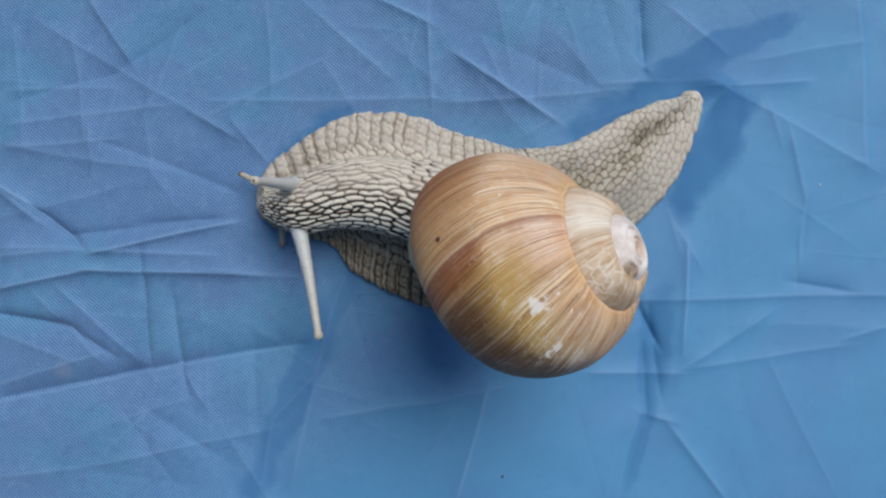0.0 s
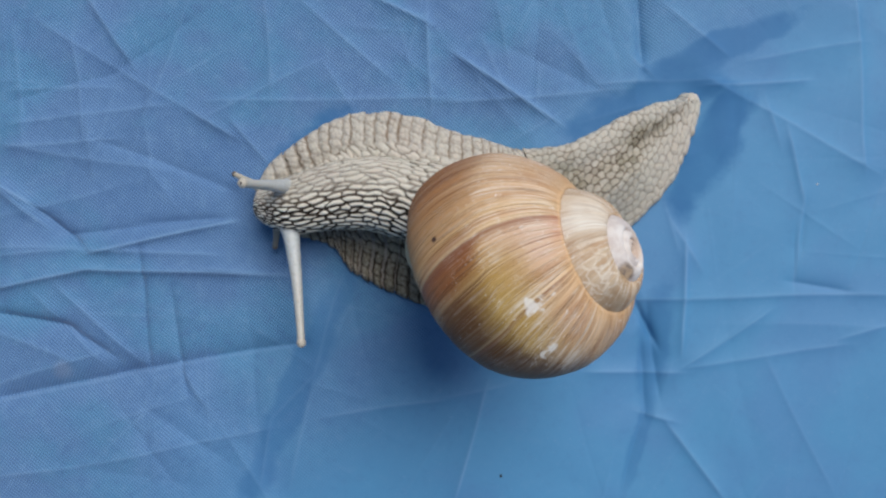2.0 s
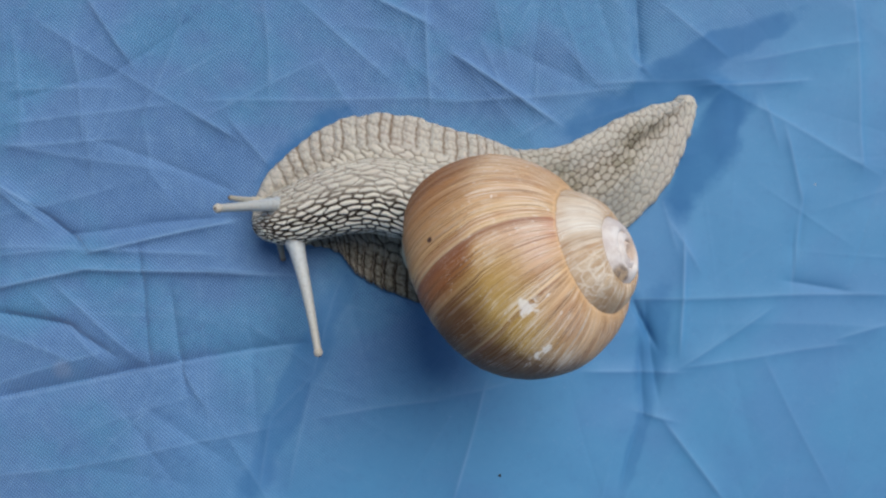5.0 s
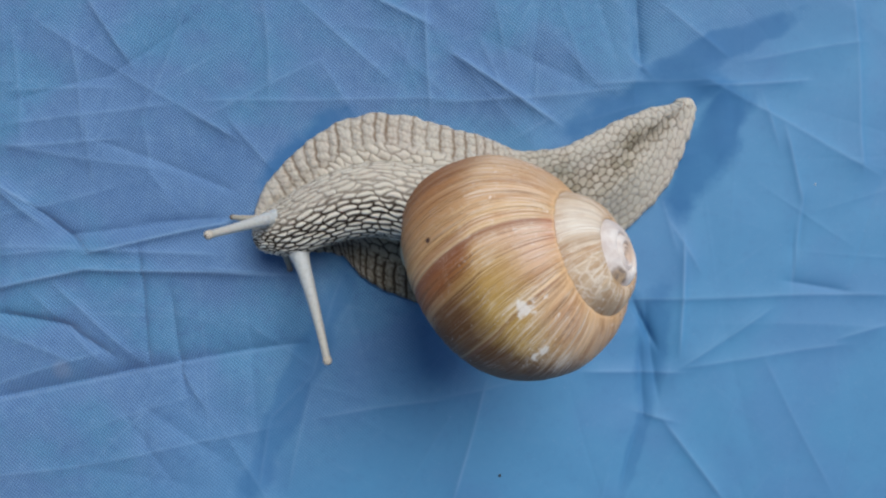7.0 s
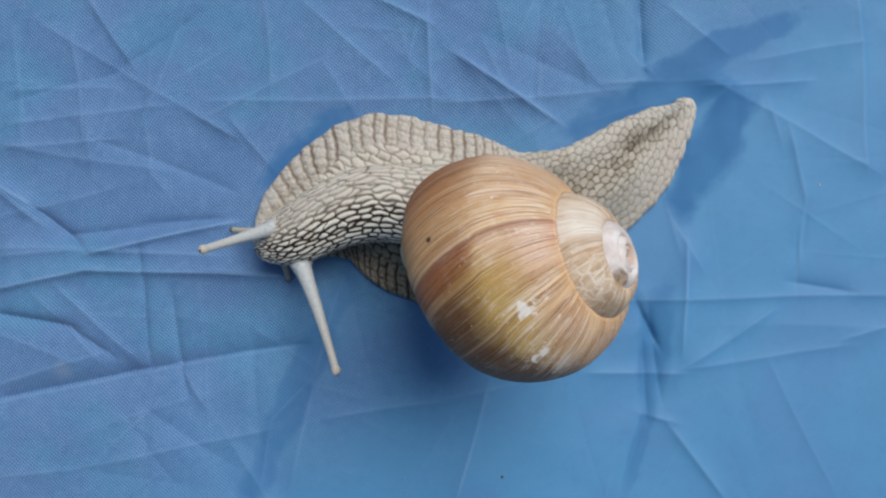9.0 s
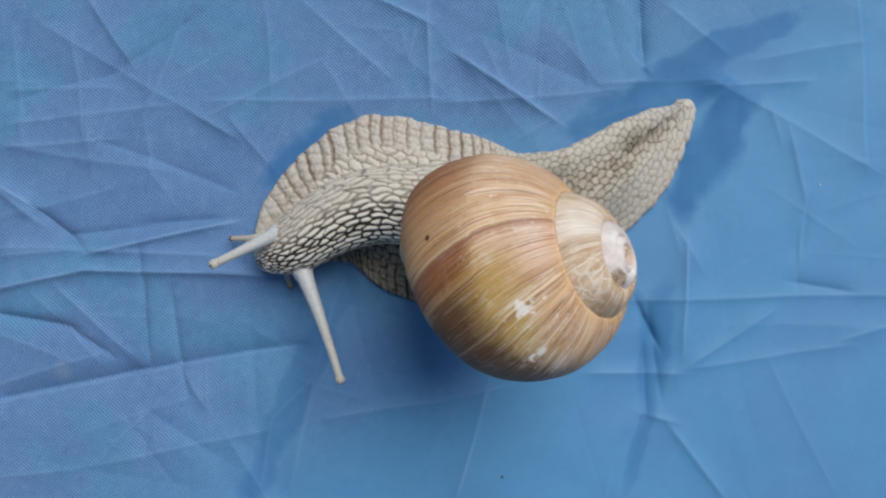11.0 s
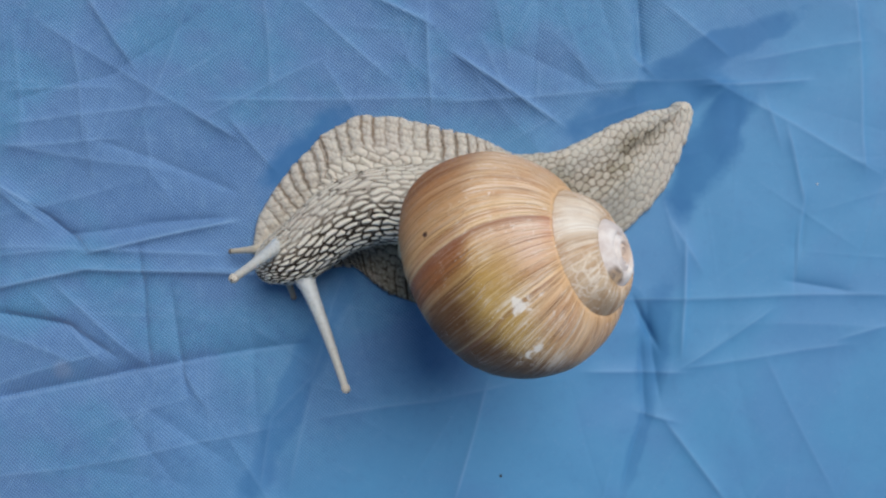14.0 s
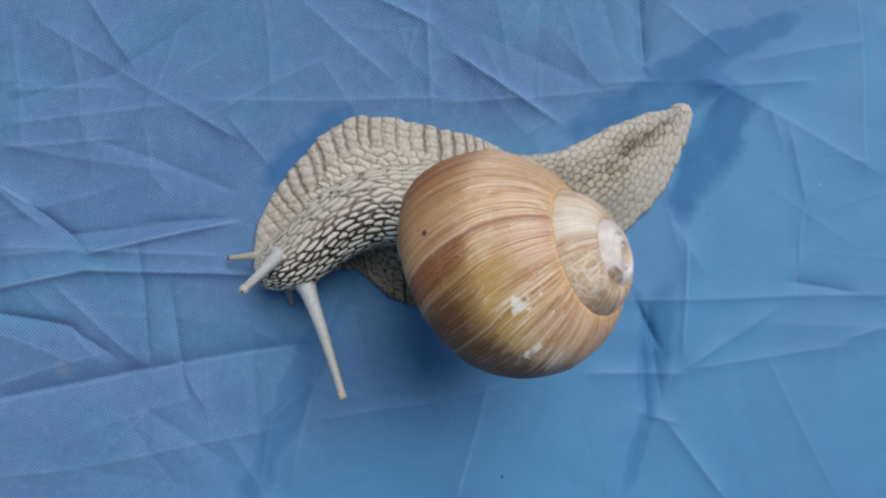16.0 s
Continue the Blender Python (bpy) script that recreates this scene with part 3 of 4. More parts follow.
def make_ground():
    r = np.array([0.0, 0.3, 1, 4, 20, 100, 600, 3000]) * 1000
    a = np.linspace(0, math.tau, 49)[:-1]
    v = np.stack([np.outer(r, np.cos(a)), np.outer(r, np.sin(a)), np.full((len(r), len(a)), -4.0)], -1)
    me = mesh_from("ground", v.reshape(-1, 3), grid_faces(len(r), len(a), True), plain_material("dry_earth", (0.16, 0.13, 0.09), (0.08, 0.10, 0.04), 9), smooth=False)
    return tagged(new("ground", me), "plain earth under the cloth", "ground", kind="structure")


def make_crumb(x, y, size, material, label):
    """A crumb of dirt: a small uneven lump."""
    bm = bmesh.new()
    bmesh.ops.create_icosphere(bm, subdivisions=2, radius=size * MM)
    for vert in bm.verts:
        vert.co *= 1 + 0.5 * noise.noise(vert.co * (1.6 / (size * MM)))
        vert.co.z *= 0.6
    me = bpy.data.meshes.new("crumb")
    bm.to_mesh(me)
    bm.free()
    me.materials.append(material)
    h = cloth_height(np.array([[float(x)]]), np.array([[float(y)]]))[0][0, 0] - 0.3
    ob = new("crumb", me)
    ob.location = (x * MM, y * MM, (h + 0.25 * size) * MM)
    return tagged(ob, label, "crumb")


make_ground()
make_cloth()
make_crumb(11.7, -44.7, 0.28, plain_material("dark_dirt", (0.02, 0.018, 0.015), (0.05, 0.04, 0.03), 900), "tiny dark crumb of dirt on the cloth")
make_crumb(73.6, 12.6, 0.17, plain_material("pale_lint", (0.55, 0.6, 0.65), (0.7, 0.72, 0.75), 900), "tiny pale speck of lint on the cloth")


# ---- the snail: shell ----
SEAM = 1.38
SHELL = dict(az=0.2609, tilt=0.9797, spin=-0.1785, size=12.6939, x=25.695, y=-1.028, z=43.755)
TURN = Euler((0, 0, SHELL["spin"])).to_matrix()
TURN.rotate(Euler((0, SHELL["tilt"], 0)))
TURN.rotate(Euler((0, 0, SHELL["az"])))
TURN = np.array(TURN)
LAST = -0.45


def shell_section(th, ph, grow=1.0):
    """The whorl's tube: distance from the axis and height along it, for angles along the coil and around the tube."""
    k = math.log(1.7199) / math.tau
    g, gh, ga = np.exp(k * th), np.exp(k * 1.637 * th), np.exp(k * 1.2134 * th) * grow
    c, s = np.cos(ph), np.sin(ph)
    x, z = 0.636 * np.sign(c) * np.abs(c) ** 1.175, 1.2156 * np.sign(s) * np.abs(s) ** 1.175
    co, si = math.cos(0.2854), math.sin(0.2854)
    return 1.1846 * g + ga * (x * co - z * si), -1.9008 * gh + ga * (x * si + z * co)


def shell_point(th, ph, grow=1.0):
    r, z = shell_section(th, ph, grow)
    q = np.stack([r * np.cos(th), -r * np.sin(th), z], -1)
    return q @ TURN.T * SHELL["size"] + np.array([SHELL["x"], SHELL["y"], SHELL["z"]])


def seam_at(th):
    """Where round the tube the whorl meets the one before it."""
    return 1.227 + 0.0484 * -th


def slant(ph):
    """Growth lines lean back towards the outer curve of the whorl."""
    return 0.25 * (ph - SEAM)


def wavy(x, seed, octaves):
    rs = np.random.RandomState(seed)
    out = np.zeros_like(x)
    for f, a in octaves:
        for _ in range(4):
            out += a * np.sin(x * f * rs.uniform(0.7, 1.4) + rs.uniform(0, 6.3))
    return out


def make_shell(parent):
    th = np.concatenate([np.linspace(-9 * math.tau, -4.1 * math.tau, 160)[:-1], np.linspace(-4.1 * math.tau, LAST, 1500)])
    ph = np.linspace(-math.pi, math.pi, 121)[:-1]
    t, f = np.meshgrid(th, ph, indexing="ij")
    g = t - slant(f)
    ridges = wavy(g, 3, ((16, 0.0016), (45, 0.0013), (120, 0.0007))) + wavy(g * 3 + f, 8, ((1.5, 0.0016),))
    lip = 0.03 * ease(t, LAST - 0.25, LAST) + 0.12 * ease(-t, 13.5, 18)
    p = shell_point(t, f, 1 + ridges + lip)
    me = mesh_from("shell", p.reshape(-1, 3), grid_faces(len(th), len(ph), True), shell_material(), growth=g - 0.06, around=f - 0.3, age=t, arc=np.exp(0.0863 * g) / 0.0863, seam=f - seam_at(t))
    ob = part("shell", me, parent, "brown streaked spiral shell with worn pale tip")
    # thickened lip round the mouth
    ring, around = np.meshgrid(np.linspace(0, math.tau, 13)[:-1], ph, indexing="ij")
    p = shell_point(np.full_like(ring, LAST) + 0.03 * np.sin(ring), around, 1.03 + 0.028 * np.cos(ring))
    faces = grid_faces(13, len(ph), True) % (12 * len(ph))
    part("lip", mesh_from("lip", p.reshape(-1, 3), faces, plain_material("pale_shell_lip", (0.62, 0.55, 0.44), (0.5, 0.38, 0.27), 300, 0.4)), ob, "pale thickened shell lip")
    # the mantle's pale edge showing where the neck comes out
    x = np.linspace(0, 1, 40)
    line = curve_through([(-4.9, 8.3, 22.0), (-6.3, 5.9, 21.0), (-6.6, 3.4, 20.0), (-7.0, 0.8, 19.0), (-6.9, -1.8, 18.0), (-5.8, -4.1, 17.0), (-4.5, -6.0, 16.0)], x)
    a = np.linspace(0, math.tau, 12, endpoint=False)
    along = np.gradient(line, axis=0)
    along /= np.linalg.norm(along, axis=1, keepdims=True)
    inward = np.cross(along, (0, 0, 1.0))
    inward *= np.sign(inward[:, :1])
    thick = np.sin(np.clip(x, 0.02, 0.98) * math.pi)[:, None, None] ** 0.5
    p = line[:, None] + thick * (inward[:, None] * (1.5 + 1.3 * np.cos(a))[None, :, None] + np.array([0, 0, 0.45]) * np.sin(a)[None, :, None])
    part("mantle_edge", mesh_from("mantle_edge", p.reshape(-1, 3), grid_faces(40, 12, True), plain_material("mantle_skin", (0.50, 0.46, 0.34), (0.33, 0.31, 0.20), 500, 0.35)), parent, "pale greenish mantle edge under the shell")
    return ob


SCARS = tuple((tuple(MM * c for c in shell_point(np.array(a), np.array(b))), r * MM) for a, b, r in ((-3.51, 0.467, 1.15), (-3.974, 0.327, 0.85), (-4.004, 0.126, 0.6), (-4.083, -0.165, 0.45)))
NICK, CAP = (0.0243, -0.0040, 0.0464), (0.0264, -0.0003, 0.0430)
SEAM_BROWN = (0.0222, -0.0080, 0.0462)
BARE, CRACKLE = (0.0193, 0.0042, 0.0462), (0.0203, -0.0052, 0.0482)
SPECK = tuple(MM * c for c in shell_point(np.array(-2.79), np.array(-0.606)))

# ---- the snail: soft body in rigid pieces ----
TIMES = (0, 1, 2, 3, 4, 6.5, 8, 9, 11.5, 13, 14.5, 16)


def handle(x, y, dx, dy):
    """A place on the skin and how far it has moved at each of TIMES."""
    return (x, y), np.stack([dx, dy], -1)


FOOT_HANDLES = [
    handle(48.7, 29.0, [0.8, 0.7, 0.5, 0.5, 0.3, 0.1, -0.2, -0.3, -0.6, -0.6, -0.8, -1.1], [1.0, 0.7, 0.5, 0.3, 0.3, 0.0, -0.0, -0.0, -0.3, -0.7, -1.0, -1.2]),
    handle(43.3, 22.7, [0.8, 0.7, 0.7, 0.5, 0.4, 0.1, -0.2, -0.5, -0.6, -0.8, -0.9, -1.3], [1.2, 1.0, 0.8, 0.6, 0.5, 0.0, -0.2, -0.1, -0.5, -0.7, -1.0, -1.2]),
    handle(40.3, 11.9, [1.3, 1.2, 0.8, 0.8, 0.6, 0.1, -0.2, -0.5, -0.9, -1.1, -1.5, -1.8], [1.1, 0.9, 0.7, 0.6, 0.5, 0.2, -0.2, -0.3, -0.6, -0.9, -1.0, -1.1]),
    handle(25.6, 16.0, [1.0, 0.9, 0.7, 0.6, 0.4, 0.1, -0.2, -0.6, -1.0, -1.2, -1.4, -1.8], [0.7, 0.7, 0.5, 0.5, 0.3, 0.0, -0.0, -0.1, -0.3, -0.5, -0.7, -0.6]),
    handle(32.8, 24.0, [0.9, 0.7, 0.5, 0.7, 0.4, 0.1, -0.2, -0.4, -0.9, -0.9, -1.1, -1.6], [1.0, 0.9, 0.7, 0.6, 0.5, 0.2, -0.2, -0.2, -0.5, -0.7, -0.9, -1.0]),
    handle(8.9, 20.2, [0.8, 0.6, 0.7, 0.5, 0.2, 0.1, -0.2, -0.5, -1.0, -1.4, -1.5, -2.0], [-1.2, -1.0, -1.0, -0.8, -0.4, 0.0, -0.0, 0.0, 0.0, 0.1, 0.1, 0.3]),
    handle(0.0, 20.7, [1.8, 1.6, 1.7, 1.6, 1.2, 0.2, -0.5, -0.9, -1.9, -2.7, -3.2, -3.9], [-1.6, -1.5, -1.4, -1.3, -0.9, 0.0, 0.1, 0.2, 0.2, 0.5, 0.3, 0.3]),
    handle(-12.7, 23.2, [3.5, 3.0, 2.4, 2.1, 1.6, 0.2, -0.1, -0.4, -1.5, -2.5, -2.9, -3.7], [-0.1, -0.1, -0.0, -0.2, -0.2, 0.0, -0.0, 0.0, -0.2, -0.2, -0.2, -0.2]),
    handle(-29.5, 15.4, [3.6, 3.0, 2.3, 1.8, 1.2, 0.2, -0.3, -0.8, -1.6, -2.0, -2.4, -2.8], [4.9, 4.6, 4.0, 3.5, 2.7, 0.5, -0.9, -1.6, -3.8, -5.1, -6.1, -6.8]),
    handle(-34.0, 9.8, [0.1, 0.2, 0.3, 0.4, 0.4, 0.0, -0.1, -0.5, -0.6, -0.8, -1.1, -1.1], [4.6, 4.6, 4.6, 4.5, 3.7, 0.7, -0.9, -1.8, -4.0, -5.1, -6.3, -7.0]),
    handle(-17.4, -1.1, [-3.0, -3.0, -2.8, -2.5, -1.9, -0.2, 0.4, 0.8, 1.9, 2.5, 3.0, 3.0], [1.1, 1.1, 1.0, 0.6, 0.5, -0.0, -0.2, -0.2, -1.2, -1.7, -2.2, -2.2]),
    handle(-15.3, -4.3, [0.4, 0.3, 0.3, 0.1, 0.1, 0.1, 0.0, 0.1, 0.3, 0.5, 0.6, 0.5], [0.1, 0.1, 0.2, 0.1, -0.0, -0.0, -0.0, -0.0, -0.0, -0.2, -0.2, -0.1]),
    handle(-8.7, -4.3, [0.8, 0.8, 0.6, 0.4, 0.4, 0.1, -0.1, -0.2, -0.6, -0.6, -0.9, -1.4], [-0.4, -0.2, -0.1, -0.2, -0.0, -0.0, -0.0, 0.1, -0.0, -0.2, -0.4, -0.9]),
]
NECK_HANDLES = [
    handle(-9.9, 11.0, [-0.0, 0.1, 0.2, 0.2, 0.2, 0.1, -0.1, -0.4, -0.7, -0.5, -0.3, -0.2], [0.5, 0.5, 0.5, 0.4, 0.5, 0.2, -0.2, -0.4, -0.7, -0.8, -0.8, -0.7]),
    handle(-16.9, 8.9, [1.2, 0.9, 1.0, 1.0, 0.7, 0.2, -0.3, -0.7, -1.3, -1.4, -1.6, -1.3], [1.8, 1.7, 1.7, 1.6, 1.4, 0.3, -0.6, -1.1, -2.2, -2.6, -2.9, -3.0]),
    handle(-22.1, 11.1, [2.6, 2.4, 1.8, 1.3, 1.0, 0.2, -0.3, -0.6, -1.0, -1.4, -1.6, -1.7], [3.5, 3.0, 2.8, 2.5, 1.9, 0.3, -0.8, -1.5, -2.9, -3.7, -4.7, -4.9]),
    handle(-14.0, 4.1, [0.3, 0.4, 0.4, 0.2, 0.2, 0.1, -0.1, -0.2, -0.2, -0.2, -0.0, 0.1], [1.5, 1.5, 1.4, 1.2, 1.1, 0.2, -0.5, -0.7, -1.5, -1.7, -1.8, -1.8]),
    handle(-25.4, 4.1, [0.7, 0.4, -0.1, 0.1, 0.0, -0.1, -0.1, -0.2, -0.0, -0.0, 0.1, -0.2], [3.5, 3.5, 3.4, 3.2, 2.7, 0.5, -0.9, -1.6, -3.3, -4.4, -5.4, -6.0]),
    handle(-31.2, 1.0, [0.5, -0.2, -0.7, -0.6, -0.6, -0.3, -0.1, -0.1, 0.2, 0.3, 0.2, 0.2], [5.8, 5.8, 5.4, 4.7, 3.5, 0.6, -1.0, -1.6, -3.9, -4.8, -6.0, -6.6]),
    handle(1.0, 9.0, [0.9, 0.8, 0.6, 0.5, 0.4, 0.2, -0.1, -0.3, -0.7, -0.9, -1.0, -1.4], [0.2, 0.2, 0.1, 0.0, 0.0, 0.0, 0.0, 0.1, 0.3, 0.5, 0.5, 0.6]),
]
MOVES = []


def carried_by(handles, x, y):
    """The turn and shift at each time of a rigid piece round (x, y): the best fit to the handles near it."""
    p = np.array([h[0] for h in handles])
    w = 1 / (((p - (x, y)) ** 2).sum(1) + 14.0) ** 1.4
    w /= w.sum()
    pc = (p * w[:, None]).sum(0)
    rows = []
    for i, t in enumerate(TIMES):
        q = p + np.array([h[1][i] for h in handles])
        qc = (q * w[:, None]).sum(0)
        a, b = p - pc, q - qc
        turn = math.atan2((w * (a[:, 0] * b[:, 1] - a[:, 1] * b[:, 0])).sum(), (w * (a * b).sum(1)).sum())
        m = Matrix.Translation((*(qc * MM), 0)) @ Matrix.Rotation(turn, 4, "Z") @ Matrix.Translation((*(-pc * MM), 0))
        rows.append((t, m))
    return rows


def pieces(name, p, cell, contrast, tint, tone, piece, material, parent, handles, wrap=False, labels={}):
    """Cut a skin grid into rigid pieces along its grooves. Each has an inner lining that reaches under its neighbours."""
    nu, nv = p.shape[:2]
    n = normals(p, wrap)
    high = p[..., 2] > np.percentile(p[..., 2], 70)
    n = n * np.sign(n[high][:, 2].mean())
    faces = grid_faces(nu, nv, wrap)
    own = piece.reshape(-1)[faces[:, 0]]
    flat, flat_n = p.reshape(-1, 3), n.reshape(-1, 3)
    inner = flat - 0.42 * flat_n
    cols = nv if wrap else nv - 1
    for k in np.unique(own):
        mine = own == k
        grid = mine.reshape(nu - 1, cols)
        wide = grid.copy()
        for _ in range(6):
            wide[1:] |= wide[:-1].copy()
            wide[:-1] |= wide[1:].copy()
            if wrap:
                wide |= np.roll(wide, 1, 1) | np.roll(wide, -1, 1)
            else:
                wide[:, 1:] |= wide[:, :-1].copy()
                wide[:, :-1] |= wide[:, 1:].copy()
        fa, fb = faces[mine], faces[wide.reshape(-1)]
        ia, ra = np.unique(fa, return_inverse=True)
        ib, rb = np.unique(fb, return_inverse=True)
        verts = np.concatenate([flat[ia], inner[ib]])
        both = np.concatenate([ra.reshape(-1, 4), rb.reshape(-1, 4) + len(ia)])
        zero = np.zeros(len(ib))
        floor_of = np.maximum(0.28 if wrap else 0.5, cell.reshape(-1)[ib] * 0.7)
        me = mesh_from(name(k), verts, both, material, cell=np.concatenate([cell.reshape(-1)[ia], floor_of]), contrast=np.concatenate([contrast.reshape(-1)[ia], contrast.reshape(-1)[ib]]), tint=np.concatenate([tint.reshape(-1)[ia], zero]), tone=np.concatenate([tone.reshape(-1)[ia], zero]))
        ob = part(name(k), me, parent, labels.get(name(k), ""))
        c = flat[ia].mean(0)
        MOVES.append((ob, carried_by(handles, c[0], c[1])))


# outline of the sole from the tail's tip to the front: one edge, the other edge, height of the back over it
SOLE = (
    ((46.9, 29.6), (48.7, 29.5), 1.3), ((46.2, 29.4), (49.4, 29.0), 1.8), ((45.6, 29.0), (49.8, 27.9), 2.2), ((44.9, 28.4), (49.9, 26.3), 2.7), ((40.0, 27.3), (47.8, 19.6), 3.3), ((33.1, 24.4), (43.9, 11.6), 4.6), ((24.3, 20.1), (36.6, 3.9), 8.5),
    ((15.5, 19.2), (26.5, -4.4), 11), ((8.9, 21.8), (11.1, -11.5), 13), ((1.7, 23.7), (-0.5, -11.5), 11), ((-6.0, 25.9), (-7.2, -9.7), 8.5),
    ((-13.7, 26.4), (-13.3, -7.0), 7.0), ((-20.9, 24.3), (-16.8, -4.1), 6.2), ((-26.8, 20.3), (-18.9, -1.6), 5.5), ((-30.9, 16.4), (-22.6, -0.8), 5.0),
    ((-34.2, 12.3), (-26.9, -0.7), 4.2), ((-36.2, 7.6), (-31.6, -0.2), 3.4), ((-36.0, 4.0), (-34.5, 1.1), 1.6),
)


def make_foot(parent, material):
    nu, nv = 620, 190
    s = np.linspace(0, 1, nu)
    one, other = curve_through([r[0] for r in SOLE], s), curve_through([r[1] for r in SOLE], s)
    back = curve_through([[r[2]] for r in SOLE], s)[:, 0]
    v = np.linspace(-1, 1, nv)
    v = np.sign(v) * (1 - (1 - np.abs(v)) ** 1.25)
    w = (v + 1) / 2
    # a slight frill on the rim
    length = lambda e: np.concatenate([[0], np.cumsum(np.hypot(*np.diff(e, axis=0).T))])
    l1, l2 = length(one), length(other)
    mid = (one + other) / 2
    for e, l, seed in ((one, l1, 2), (other, l2, 4)):
        out = (e - mid) / np.maximum(np.linalg.norm(e - mid, axis=1, keepdims=True), 1e-6)
        e += out * ((wavy(l, seed, ((0.9, 0.06), (2.4, 0.04))) + 0.16 * (np.abs(np.sin(l * 0.85 + seed)) - 0.6) * (1 - ease(s, 0.3, 0.42))) * ease(s, 0.04, 0.14))[:, None]
    xy = other[:, None] * (1 - w)[None, :, None] + one[:, None] * w[None, :, None]
    width = np.linalg.norm(one - other, axis=1)[:, None]
    rim = (1 - np.abs(v))[None] * width / 2          # distance in from the rim
    hi = back[:, None]
    shoulder = np.clip(rim / np.maximum(width / 2, 1e-6), 0, 1)
    round_edge = np.sqrt(np.clip(1 - (1 - np.clip(rim / 1.1, 0, 1)) ** 2, 0, 1))
    z = 1.35 * round_edge * np.minimum(1, hi / 1.6) + np.maximum(hi - 1.35, 0) * (0.42 * shoulder + 0.58 * ease(shoulder, 0.12, 0.95))
    z = np.where(v[None] < 0, np.minimum(z, 1.35) + np.maximum(z - 1.35, 0) * (1 - 0.32 * ease(s, 0.453, 0.559)[:, None] * ease(-v, 0.0, 0.2)[None]), z)
    # a furrow along the tail, deepest by the shell
    z = z - 2.0 * np.exp(-(((v[None] - 0.15) / 0.2) ** 2)) * (ease(s, 0.17, 0.3) * (1 - ease(s, 0.42, 0.5)))[:, None]
    keel = ease(s, 0.08, 0.2) * (1 - ease(s, 0.4, 0.48))
    z = z + 0.7 * np.exp(-(((v[None] - 0.42) / 0.16) ** 2)) * keel[:, None] - 0.6 * np.exp(-(((v[None] + 0.25) / 0.28) ** 2)) * keel[:, None]
    # the furrow where the neck rises from the foot
    z = z - 1.9 * np.exp(-(((v[None] - 0.38) / 0.17) ** 2)) * ease(s, 0.46, 0.56)[:, None] * (1 - ease(s, 0.86, 0.97))[:, None]
    p = np.concatenate([xy, z[..., None]], -1)
    # skin: radial plates at the front, small scales on the tail
    front = ease(s, 0.382, 0.488)
    size_u = 1.62 + 0.98 * front + 0.45 * (1 - ease(s, 0.06, 0.34))
    edge = np.maximum(np.gradient(l1), 0.8 * np.gradient(l2))
    u1 = np.cumsum(edge / size_u)
    u = np.broadcast_to(u1[:, None], (nu, nv)).copy()
    deep_in = w[None] * width
    size_v = (1.25 + 0.25 * front + 0.4 * (1 - ease(s, 0.06, 0.34)))[:, None]
    q = deep_in / size_v
    warp = wavy(deep_in * 0.9 + u * 0.5, 12, ((0.8, 0.06),))
    front2 = np.broadcast_to(front[:, None], u.shape)
    side = np.broadcast_to(v[None], u.shape)
    outer = front2 * (1 - ease(rim + wavy(u, 15, ((1.5, 0.2),)) - 2.2 * (side < 0), 5.6 - 2.0 * (side < 0), 7.0 - 2.0 * (side < 0)))
    fu = 0.16 * wavy(q * 2.1 + 1.7 * u, 51, ((2.0, 0.25),)) + 0.12 * wavy(q * 3.0 - 2.3 * u, 52, ((1.3, 0.3),))
    fq = 0.16 * wavy(u * 2.3 - 1.2 * q, 53, ((2.0, 0.25),)) + 0.12 * wavy(u * 1.9 + 2.0 * q, 54, ((1.3, 0.3),))
    fu, fq = fu * (0.55 + 0.45 * front2), fq * (0.55 + 0.45 * front2)
    inside = (1 - 0.05 * front)[:, None]
    gap, row, col = cells((u + warp + fu) * inside, (q + fq) * inside, size_u[:, None] / inside, size_v / inside, 21, 0.55, 0.5, 0.07)
    # plates at the rim: straight joints outwards, faint ones across
    jig = np.random.RandomState(44).uniform(-0.16, 0.16, 200)
    x = u + warp * 0.7 + 0.35 * fu
    k = np.floor(x).astype(int)
    faint = np.random.RandomState(46).uniform(0.0, 0.16, 200)
    joint = np.minimum(np.abs(x - k - jig[k % 200]), np.abs(k + 1 + jig[(k + 1) % 200] - x)) * size_u[:, None]
    k = np.where(x - k < jig[k % 200], k - 1, np.where(k + 1 + jig[(k + 1) % 200] < x, k + 1, k))
    skip = np.random.RandomState(45).rand(200)
    y2 = (q + 0.5 * fq) * (0.55 + 0.5 * skip[(k + 77) % 200]) + skip[k % 200] * 7
    cross = np.abs(y2 - np.round(y2)) * size_v / 0.8
    m_cell = ease(gap, 0.0, 0.30)
    fine_gap = cells((u + warp + fu) * 2.4, (q + fq) * 1.3, size_u[:, None] / 2.4, size_v / 1.3, 71, 0.7, 0.5)[0]
    m_plate = (0.2 + 0.8 * np.minimum(ease(joint + faint[np.round(x).astype(int) % 200] * np.where(side < 0, 0.2, 1.0), 0.0, 0.62), 0.55 + 0.45 * ease(cross, 0.0, 0.34))) * (0.62 + 0.38 * ease(fine_gap, 0.0, 0.22))
    m_cell = np.maximum(m_cell, 0.32 * front2) * (0.8 + 0.2 * ease(fine_gap, 0.0, 0.14))
    cell = m_cell * (1 - outer) + m_plate * outer
    # towards the head the rim is thin and nearly smooth
    plain = 0.75 * ease(s, 0.8, 0.93)[:, None]
    cell = cell * (1 - plain) + 0.9 * plain
    rnd = np.random.RandomState(3).rand(64, 64)
